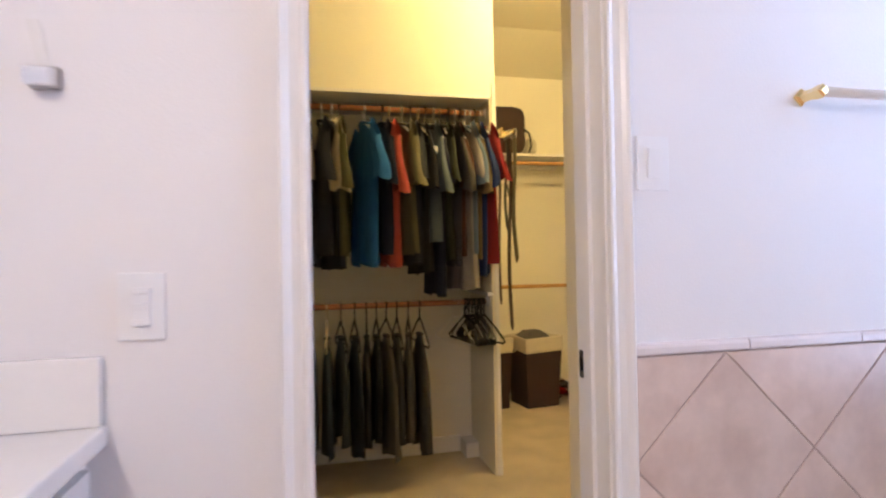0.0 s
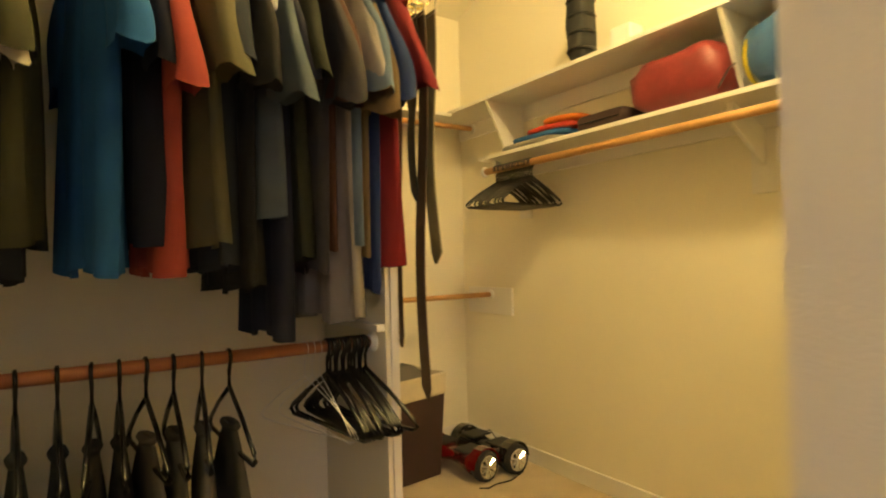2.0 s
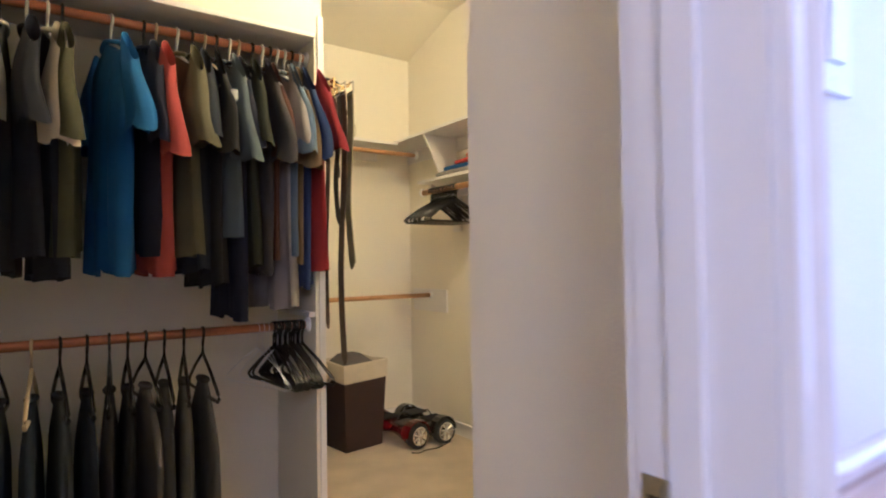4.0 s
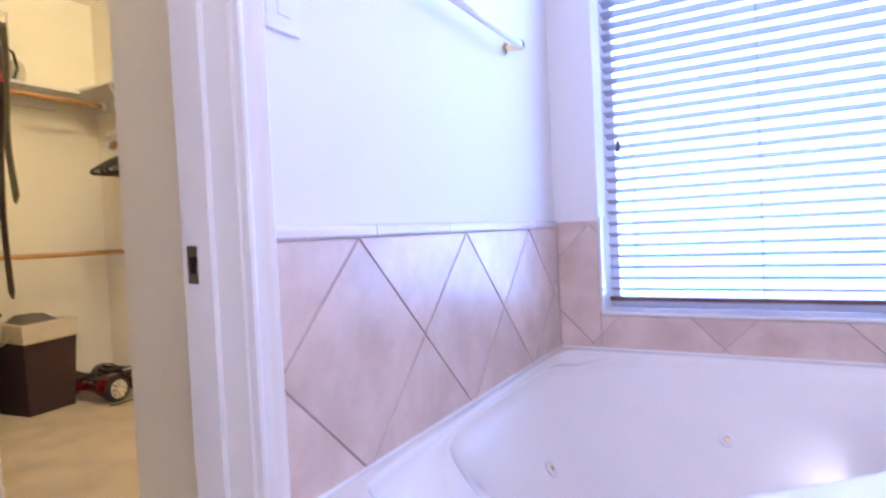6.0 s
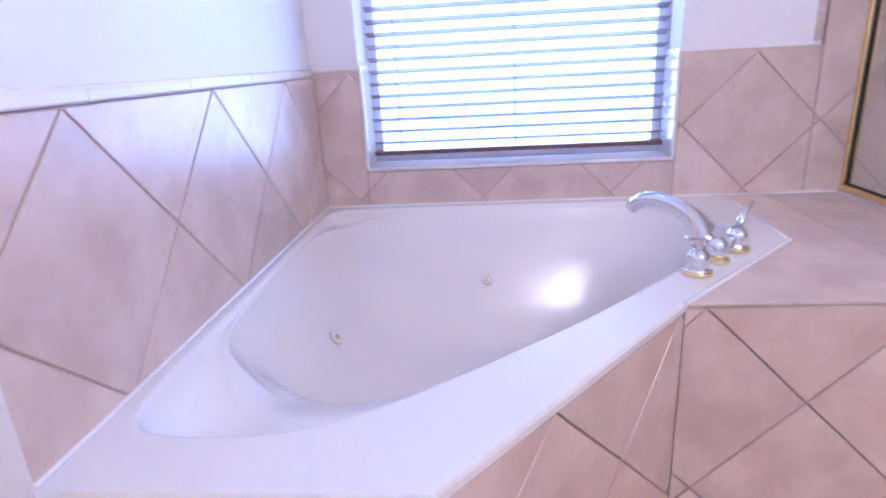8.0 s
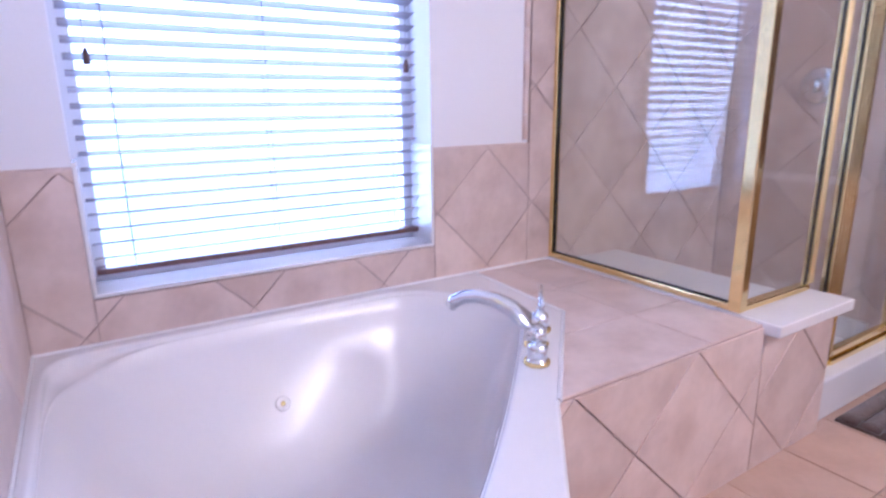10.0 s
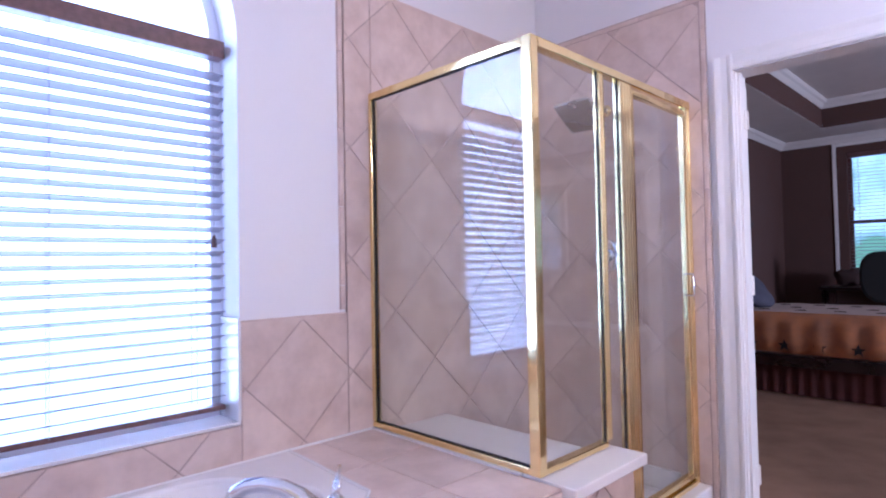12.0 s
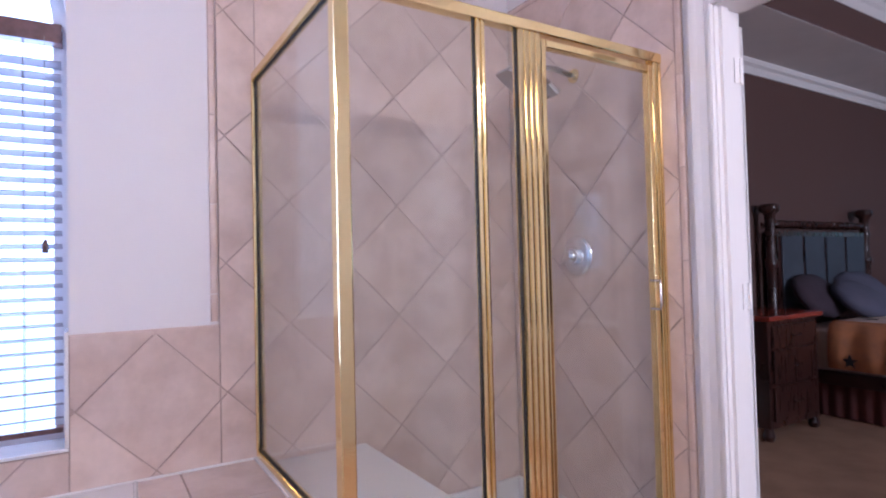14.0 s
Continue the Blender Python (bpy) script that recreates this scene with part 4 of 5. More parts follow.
# ---- bath mat ----
bmat = thing("bath_mat", "dark brown ribbed chenille bath mat", "bath mat", (0.95, -1.75, 0))
part("backing", bx(0.63, 1.27, -2.05, -1.45, 0.0005, 0.012, bevel=0.004), M["mat"], bmat)
for k in range(9):
    x = 0.665 + k * 0.071
    part("rib", rings(B(), [[(x + 0.034 * math.cos(a), y, 0.010 + 0.022 * math.sin(a)) for a in [math.pi * q / 8 for q in range(9)]] for y in (-2.045, -1.99, -1.5, -1.455)]), M["mat"], bmat, smooth=True)

# ---- closet: built-ins ----
UZ, LZ, RY = 2.085, 0.985, 3.06
panel = thing("closet_divider", "cream painted end panel of the clothes alcove", "closet panel", (1.03, 3.2, 0))
part("panel", bx(1.012, 1.0295, 2.981, 3.449, 0, 2.16), M["closet_wall"], panel)
part("face_strip", bx(1.024, 1.05, 2.972, 2.979, 0, 2.24, bevel=0.002), M["trim"], panel)
part("rod_cleat", bx(0.985, 1.0115, 2.985, 3.40, 1.02, 1.04, bevel=0.002), M["trim"], panel)
part("base_block", bx(0.93, 1.0115, 3.30, 3.449, 0, 0.09), M["trim"], panel)
solid("alcove_baseboard", bx(CL + 0.001, 0.929, 3.436, 3.4495, 0, 0.10), M["trim"], "cream baseboard at the back of the clothes alcove", "baseboard")
sh_a = solid("alcove_shelf_board", bx(CL + 0.001, 1.0115, 2.965, 3.449, 2.145, 2.164, bevel=0.002), M["trim"], "cream board above the upper clothes rod", "shelf")


def rod(name, label, a, b, r, mat):
    ob = thing(name, label, "closet rod", a)
    part("pole", tube(B(), [a, b], r, 14), mat, ob, smooth=True)
    a, b = Vector(a), Vector(b)
    d = (b - a).normalized()
    for p, s in ((a, 1), (b, -1)):
        part("socket", lathe(B(), p, d * s, [(0, 0.03), (0.006, 0.03), (0.012, 0.024), (0.016, r + 0.001)], 16), M["plastic_white"], ob, "white plastic rod socket", smooth=True)
    return ob


rod("closet_rod", "reddish stained wooden clothes rod, upper", (CL + 0.001, RY, UZ), (1.0115, RY, UZ), 0.017, M["rod"])
rod("closet_rod", "reddish stained wooden clothes rod, lower", (CL + 0.001, RY, LZ), (1.0115, RY, LZ), 0.017, M["rod"])
rod("closet_rod", "light wooden rod under the back shelf", (1.046, 4.42, 2.035), (2.40, 4.42, 2.035), 0.016, M["pinerod"])
rod("closet_rod", "light wooden rod over the hampers", (1.046, 4.45, 0.985), (2.54, 4.45, 0.985), 0.016, M["pinerod"])
rod("closet_rod", "light wooden rod under the side shelf", (2.288, 1.851, 1.718), (2.288, 4.16, 1.718), 0.019, M["pinerod"])
part("mount_plate", bx(2.541, 2.5545, 4.25, 4.70, 0.86, 1.03, bevel=0.002), M["trim"], thing("rod_mount", "cream painted rod mounting board on the wall", "mounting board", (2.55, 4.5, 0.95)))
back_shelf = thing("back_shelf", "cream painted shelf along the back closet wall", "shelf", (1.8, 4.6, 2.11))
part("board", bx(1.046, 2.25, 4.43, CY1 - 0.001, 2.10, 2.12, bevel=0.002), M["trim"], back_shelf)
part("cleat", bx(1.046, 2.25, CY1 - 0.018, CY1 - 0.001, 2.03, 2.0995), M["trim"], back_shelf)
up_shelf = thing("upper_side_shelf", "cream painted upper shelf on the side wall", "shelf", (2.4, 3.3, 2.13))
part("board", bx(2.2505, CX1 - 0.001, 1.851, CY1 - 0.001, 2.12, 2.14, bevel=0.002), M["trim"], up_shelf)
part("cleat", bx(CX1 - 0.018, CX1 - 0.001, 1.851, CY1 - 0.001, 2.03, 2.1195), M["trim"], up_shelf)
low_shelf = thing("lower_side_shelf", "cream painted lower shelf on the side wall", "shelf", (2.4, 3.0, 1.8))
part("board", bx(2.25, CX1 - 0.001, 1.851, 4.17, 1.78, 1.80, bevel=0.002), M["trim"], low_shelf)
part("cleat", bx(CX1 - 0.018, CX1 - 0.001, 1.851, 4.17, 1.70, 1.7795), M["trim"], low_shelf)


def shelf_bracket(y, low=True):
    ob = thing("shelf_bracket", "cream painted wooden shelf bracket", "bracket", (2.5, y, 1.9), group="closet shelf brackets")
    part("gusset", rings(B(), [[(2.26, yy, 2.119), (CX1 - 0.019, yy, 2.119), (CX1 - 0.019, yy, 1.801), (2.42, yy, 1.801)] for yy in (y - 0.009, y + 0.009)]), M["trim"], ob)
    if low:
        part("wall_plate", bx(CX1 - 0.017, CX1 - 0.001, y - 0.05, y + 0.05, 1.45, 1.699, bevel=0.002), M["trim"], ob)
        part("arm", rings(B(), [[(2.315, yy, 1.70), (2.315, yy, 1.779), (CX1 - 0.018, yy, 1.699), (CX1 - 0.018, yy, 1.56)] for yy in (y - 0.009, y + 0.009)]), M["trim"], ob)


for y in (4.10, 2.70):
    shelf_bracket(y)

cl = thing("closet_ceiling_light", "round warm closet ceiling light", "light fixture", CLOSET_LAMP)
part("base", lathe(B(), (CLOSET_LAMP[0], CLOSET_LAMP[1], 3.0699), (0, 0, -1), [(0, 0.13), (0.02, 0.13), (0.03, 0.12)], 24), M["trim"], cl)
part("globe", lathe(B(), (CLOSET_LAMP[0], CLOSET_LAMP[1], 3.039), (0, 0, -1), [(0, 0.115), (0.03, 0.11), (0.06, 0.085), (0.08, 0.045), (0.085, 0.001)], 24), M["closet_bulb"], cl, "glowing frosted glass globe", smooth=True)


# ---- hangers and clothes ----
def hanger_mesh(col_mat, r=0.0045, w=0.42, drop=0.135):
    """Plastic hanger in the y-z plane, hook over a rod at the origin."""
    ob = thing("hanger", "", "hanger")
    hook = [(0, 0.019 * math.cos(a), 0.019 * math.sin(a) + 0.0) for a in [math.radians(q) for q in range(-40, 211, 25)]] + [(0, 0.0, -0.035), (0, 0.0, -0.075)]
    part("hook", tube(B(), hook, r * 0.8, 6), col_mat, ob, smooth=True)
    z0 = -0.075
    loop = [(0, 0, z0), (0, w * 0.25, z0 - drop * 0.42), (0, w * 0.47, z0 - drop * 0.88), (0, w * 0.5, z0 - drop), (0, w * 0.46, z0 - drop - 0.012), (0, 0, z0 - drop - 0.014), (0, -w * 0.46, z0 - drop - 0.012), (0, -w * 0.5, z0 - drop), (0, -w * 0.47, z0 - drop * 0.88), (0, -w * 0.25, z0 - drop * 0.42), (0, 0, z0)]
    part("frame", tube(B(), loop, r, 6), col_mat, ob, smooth=True)
    return ob


HANGER = {}


def hang(kind, mat, label, m, group):
    if kind not in HANGER:
        ob = hanger_mesh(mat, 0.0012 if kind == "clear" else 0.0062)
        HANGER[kind] = ob
        ob.matrix_world = m
    else:
        ob = copy_thing(HANGER[kind], m)
    return tagged(ob, label, "hanger", group)


def shirt(x, rgb, label, yaw=0.0, width=0.44, length=0.70, sleeve=0.2, drop=0.0, accent=None, long_=False, thick=0.05, seed=0):
    """T-shirt hanging from the upper rod in the y-z plane."""
    rn = random.Random(seed)
    top = UZ - 0.085 - drop
    ob = thing("t_shirt", label, "shirt", group="shirts on the upper rod")
    mt = cloth(tuple(0.78 * c for c in rgb))
    nu, nv = 26, 14
    ph = rn.uniform(0, 6)

    def half(v):
        return width / 2 * (0.80 if v > 0.15 else 0.80 + 0.18 * (1 - v / 0.15)) * (1 + 0.05 * v)

    def tz(u):
        return -0.105 * abs(u) ** 1.15

    bm = B()
    rows = []
    for j in range(nv + 1):
        v = j / nv
        ring_ = []
        for side in (1, -1):
            for i in range(nu):
                u = (-1 + 2 * i / nu) * side
                y = u * half(v)
                z = top + tz(u) * (1 - v) - v * length + 0.012 * math.sin(ph + 5 * u) * v
                prof = math.sqrt(max(0.0, 1 - abs(u) ** 2.4))
                t = thick * (0.35 + 0.65 * min(1, v * 3)) * prof * 0.5
                fold = 0.014 * v * math.sin(ph + u * 9 + 2 * v) + 0.010 * v * math.sin(ph * 2 + u * 17 + v) + 0.005 * v * math.sin(ph * 3 + u * 31)
                ring_.append((side * t + fold, y, z))
        rows.append(ring_)
    rings(bm, rows, cap=False)
    part("body", bm, mt, ob, smooth=True)
    ma = cloth(accent) if accent else mt
    for s in (-1, 1):
        sl, pts_rows = (0.5 if long_ else sleeve), []
        for k in range(10):
            q = k / 9
            cy = s * (width * 0.43 + 0.085 * math.sin(q * 1.5) - 0.02 * q)
            cz = top - 0.055 - q * sl
            wy, wx = 0.045 + 0.045 * q, thick * (0.20 + 0.34 * q)
            row = []
            for i in range(16):
                a = 2 * math.pi * i / 16
                ca, sa = math.copysign(abs(math.cos(a)) ** 0.6, math.cos(a)), math.sin(a)
                row.append((wx * ca * (1 + 0.28 * math.sin(2 * a + ph + 2 * q)) + 0.009 * math.sin(ph + 5 * q) + 0.005 * q * math.sin(5 * a + 3 * ph), cy + wy * sa, cz - s * sa * (0.045 * (1 - q) + 0.012) + 0.010 * q * math.sin(3 * a + ph)))
            pts_rows.append(row)
        part("sleeve", rings(B(), pts_rows, cap=False), ma, ob, smooth=True)
    part("collar", tube(B(), [(0.018 * math.sin(a), 0.075 * math.cos(a), top + 0.006 - 0.018 * abs(math.cos(a))) for a in [2 * math.pi * i / 16 for i in range(17)]], 0.008, 6), ma, ob, smooth=True)
    ob.matrix_world = pose(x, RY, 0, 0, 0, yaw)
    return ob


SHIRTS = [
    (-0.62, (0.03, 0.03, 0.035), "black cotton t-shirt on a hanger", 4), (-0.50, (0.10, 0.10, 0.12), "charcoal grey t-shirt on a hanger", -3),
    (-0.38, (0.34, 0.30, 0.27), "pale grey plaid shirt on a hanger", 5), (-0.28, (0.025, 0.025, 0.027), "long black shirt on a hanger", -2),
    (-0.18, (0.02, 0.02, 0.022), "black shirt on a hanger", 3), (-0.08, (0.22, 0.17, 0.15), "taupe short-sleeved shirt on a hanger", 6),
    (0.00, (0.055, 0.05, 0.045), "dark charcoal shirt with pale shoulder on a hanger", -4), (0.07, (0.02, 0.022, 0.035), "dark navy t-shirt on a hanger", 3),
    (0.125, (0.018, 0.02, 0.03), "black shirt with cream raglan sleeve on a hanger", 7), (0.165, (0.075, 0.075, 0.04), "olive green t-shirt on a hanger", 2),
    (0.305, (0.03, 0.14, 0.42), "bright teal blue t-shirt on a hanger", 12), (0.405, (0.02, 0.022, 0.045), "navy blue t-shirt on a hanger", 5),
    (0.445, (0.40, 0.075, 0.06), "coral red t-shirt on a hanger", 3), (0.515, (0.13, 0.12, 0.07), "olive khaki t-shirt on a hanger", 6),
    (0.565, (0.03, 0.035, 0.05), "dark navy t-shirt on a hanger", 2), (0.61, (0.022, 0.022, 0.024), "black t-shirt with white print on a hanger", 5),
    (0.65, (0.10, 0.125, 0.15), "slate blue t-shirt on a hanger", 8), (0.70, (0.018, 0.02, 0.04), "navy polo shirt on a hanger", 3),
    (0.735, (0.03, 0.033, 0.022), "dark green t-shirt on a hanger", 2), (0.785, (0.055, 0.05, 0.055), "charcoal t-shirt on a hanger", 7),
    (0.825, (0.085, 0.035, 0.022), "rust brown t-shirt on a hanger", 3), (0.855, (0.30, 0.27, 0.26), "off-white t-shirt on a hanger", 8),
    (0.885, (0.13, 0.18, 0.26), "light blue shirt on a hanger", 4), (0.915, (0.18, 0.125, 0.06), "tan shirt on a hanger", 5),
    (0.945, (0.02, 0.035, 0.12), "royal blue t-shirt on a hanger", 3), (0.978, (0.21, 0.016, 0.02), "red t-shirt on a hanger", 6),
]
LONG = {0.61: 0.84, 0.65: 0.66, 0.70: 0.96, 0.785: 0.80, 0.855: 0.93, 0.945: 0.86, 0.125: 0.80, 0.305: 0.79}
WHITES = [M["plastic_white"], cloth((0.55, 0.45, 0.30))]
for k, (x, rgb, label, yaw) in enumerate(SHIRTS):
    acc = (0.5, 0.45, 0.36) if "raglan" in label or "pale shoulder" in label else None
    s = shirt(x, rgb, label, yaw, width=0.43 + 0.03 * math.sin(k * 2.1), length=LONG.get(x, 0.76 + 0.035 * math.sin(k * 3.3)), sleeve=0.315 + 0.035 * math.sin(k * 1.7), accent=acc, thick=0.075 if k < 15 else 0.055, seed=k)
    dark = k % 5 in (1, 4)
    hang("dark" if dark else ("cream" if k % 3 == 0 else "white"), M["black"] if dark else WHITES[0 if k % 3 else 1], ("black" if dark else ("cream" if k % 3 == 0 else "white")) + " plastic hanger on the upper rod", pose(x, RY, UZ, 0, 0, yaw), "hangers on the upper rod")
    if "white print" in label:
        bmp = bx(-0.012, 0.012, -0.035, 0.035, -0.02, 0.02, bevel=0.008)
        bmp.transform(Matrix.Translation((0.018, -0.235, UZ - 0.27)))
        me = bpy.data.meshes.new("print")
        bmp.to_mesh(me)
        bmp.free()
        me.materials.append(cloth((0.6, 0.6, 0.6)))
        pr = new("sleeve_print", me)
        pr.parent = s


def trousers(x, rgb, label, yaw=0.0, length=0.56, width=0.30, seed=0, thick=0.045):
    """Trousers folded over a hanger bar on the lower rod."""
    rn = random.Random(seed)
    ph = rn.uniform(0, 6)
    ob = thing("trousers", label, "trousers", (x, RY, 0), group="trousers on the lower rod")
    rows, nu, nv = [], 14, 14
    top = LZ - 0.17
    for j in range(nv + 1):
        v = j / nv
        w = width / 2 * (0.22 + 0.78 * min(1, (v / 0.32)) ** 0.8) * (1 + 0.16 * v)
        row = []
        for side in (1, -1):
            for i in range(nu):
                u = (-1 + 2 * i / nu) * side
                t = thick * 0.5 * (0.5 + 0.5 * min(1, v * 4)) * math.sqrt(max(0, 1 - abs(u) ** 3))
                row.append((side * t + 0.014 * v * math.sin(ph + u * 6) + 0.01 * v * math.sin(ph + u * 13), u * w + 0.02 * v * math.sin(ph), top - v * length + 0.015 * v * math.sin(ph + 7 * u)))
        rows.append(row)
    part("leg_cloth", rings(B(), [[(a + x, b + RY, c) for a, b, c in r] for r in rows]), cloth(rgb), ob, smooth=True)
    part("waistband", tube(B(), [(x + 0.012 * math.sin(a), RY + width * 0.13 * math.cos(a), top + 0.0) for a in [2 * math.pi * i / 12 for i in range(13)]], 0.009, 6), cloth(rgb), ob, smooth=True)
    ob.matrix_world = pose(x, RY, 0, 0, 0, yaw)
    return ob


PANTS = [(-0.62, (0.02, 0.02, 0.025)), (-0.50, (0.03, 0.04, 0.06)), (-0.38, (0.015, 0.015, 0.017)), (-0.27, (0.02, 0.02, 0.022)), (-0.17, (0.13, 0.095, 0.06)), (-0.08, (0.05, 0.06, 0.08)), (0.0, (0.09, 0.10, 0.11)),
         (0.085, (0.022, 0.03, 0.045)), (0.16, (0.04, 0.045, 0.05)), (0.235, (0.018, 0.022, 0.03)), (0.30, (0.03, 0.028, 0.027)), (0.355, (0.012, 0.012, 0.013)), (0.41, (0.10, 0.09, 0.08)), (0.47, (0.055, 0.055, 0.055)), (0.535, (0.075, 0.072, 0.068)), (0.60, (0.065, 0.062, 0.06))]
names = {0: "dark folded trousers over a hanger", 1: "dark denim trousers over a hanger", 2: "grey folded trousers over a hanger"}
for k, (x, rgb) in enumerate(PANTS):
    lab = names[2] if sum(rgb) > 0.15 else (names[1] if rgb[2] > rgb[0] * 1.2 else names[0])
    trousers(x, rgb, lab, 6 * math.sin(k * 1.7), length=0.58 + 0.05 * math.sin(k * 2.2), width=0.36 + 0.03 * math.sin(k), seed=k + 50)
    hang("tan" if k in (4, 7) else "darklow", WHITES[1] if k in (4, 7) else M["black"], ("cream" if k in (4, 7) else "black") + " plastic hanger on the lower rod", pose(x, RY, LZ, 0, 0, 6 * math.sin(k * 1.7)), "hangers on the lower rod")
for k in range(12):
    hang("darklow", M["black"], "empty black plastic hanger on the lower rod", pose(0.865 + 0.0105 * k, RY, LZ, 0, 3 * math.sin(k * 2.7), 6 + 7 * math.sin(k * 1.9)), "empty hangers at the rod end")
for k in range(3):
    hang("clear", M["plastic_white"], "empty clear plastic hanger on the lower rod", pose(0.80 + 0.022 * k, RY, LZ, 0, 0, 18 - 9 * k), "empty clear hangers")
for k in range(20):
    hang("darkside", M["black"], "empty black plastic hanger on the side rod", pose(2.288, 3.76 + 0.0155 * k, 1.718, 0, 0, 90 + 9 * math.sin(k * 2.3)), "empty hangers on the side rod")

# ---- belts on the divider ----
rack = thing("belt_rack", "brass belt rack with small hooks", "belt rack", (1.046, 2.94, 1.95))
part("plate", bx(1.046, 1.054, 2.87, 3.03, 1.925, 1.965, bevel=0.003), M["brass"], rack)
for k in range(5):
    y = 2.885 + k * 0.032
    part("hook", tube(B(), [(1.054, y, 1.945), (1.085, y - 0.003, 1.938), (1.115, y, 1.942), (1.125, y, 1.962)], 0.004, 6), M["brass"], rack, smooth=True)


def belt(x, y, rgb, label, top, bottom, w, lean=0.0):
    ob = thing("belt", label, "belt", (x, y, top), group="belts on the rack")
    pts = [(x + lean * q + 0.006 * math.sin(7 * q), y + 0.012 * math.sin(4 * q + x * 50), top + (bottom - top) * q) for q in [i / 14 for i in range(15)]]
    rows = [[(px - 0.002, py - w / 2, pz), (px + 0.002, py - w / 2, pz), (px + 0.002, py + w / 2, pz), (px - 0.002, py + w / 2, pz)] for px, py, pz in pts]
    rows.append([(rows[-1][0][0], y - 0.006, bottom - 0.03), (rows[-1][0][0] + 0.003, y - 0.006, bottom - 0.03), (rows[-1][0][0] + 0.003, y + 0.006, bottom - 0.03), (rows[-1][0][0], y + 0.006, bottom - 0.03)])
    part("strap", rings(B(), rows), material("belt_leather", rgb, 0.4, vary=0.15, scale=14, fine=200, bump=0.2), ob)
    part("buckle", tube(B(), [(x, y - w * 0.7, top - 0.01), (x, y - w * 0.7, top + 0.035), (x, y + w * 0.7, top + 0.035), (x, y + w * 0.7, top - 0.01), (x, y - w * 0.7, top - 0.01)], 0.003, 6), M["nickel"], ob, "small metal buckle")


belt(1.098, 2.905, (0.045, 0.018, 0.010), "dark brown leather belt hanging long", 1.92, 0.86, 0.046)
belt(1.090, 2.93, (0.012, 0.011, 0.010), "black leather belt hanging on the rack", 1.92, 1.42, 0.036)
belt(1.122, 2.885, (0.17, 0.15, 0.08), "olive webbing belt hanging on the rack", 1.92, 1.24, 0.050)
belt(1.062, 2.985, (0.05, 0.02, 0.012), "brown leather belt hanging on the rack", 1.92, 1.0, 0.034)
belt(1.118, 2.99, (0.02, 0.02, 0.02), "thin black strap hanging on the rack", 1.92, 1.62, 0.012)

# ---- closet floor and shelves ----
def hamper(x, y, yaw, label):
    ob = thing("laundry_hamper", label, "laundry hamper")
    rows = [[(sx * (0.145 + 0.022 * q), sy * (0.145 + 0.022 * q), 0.002 + 0.47 * q) for sx, sy in ((-1, -1), (1, -1), (1, 1), (-1, 1))] for q in (0, 0.5, 1)]
    part("body", rings(B(), rows), M["hamper"], ob)
    bm = B()
    rr = []
    for z, o in ((0.455, 0.169), (0.47, 0.173), (0.57, 0.176), (0.578, 0.170), (0.50, 0.165)):
        rr.append([(sx * o, sy * o, z + 0.006 * math.sin(5 * sx + 3 * sy)) for sx, sy in ((-1, -1), (0, -1.0), (1, -1), (1, 0), (1, 1), (0, 1), (-1, 1), (-1, 0))])
    rings(bm, rr, cap=False)
    part("liner", bm, M["liner"], ob, "folded-over cream cotton liner")
    part("lid_flap", rings(B(), [[(0.15 * sx, 0.15 * sy, 0.52) for sx, sy in ((-1, -1), (1, -1), (1, 1), (-1, 1))], [(0.06 * sx, 0.05 * sy + 0.03, 0.615) for sx, sy in ((-1, -1), (1, -1), (1, 1), (-1, 1))]]), cloth((0.12, 0.11, 0.11)), ob, "grey lid flap standing up")
    for s in (-1, 1):
        part("handle", tube(B(), [(s * 0.178, -0.05, 0.50), (s * 0.20, -0.035, 0.46), (s * 0.205, 0.0, 0.445), (s * 0.20, 0.035, 0.46), (s * 0.178, 0.05, 0.50)], 0.006, 6), M["liner"], ob)
    ob.matrix_world = pose(x, y, 0.0, 0, 0, yaw)
    return ob


hamper(1.845, 4.40, 8, "dark brown square laundry hamper with cream liner")
hamper(1.43, 4.44, 4, "dark brown laundry hamper with cream liner half hidden")


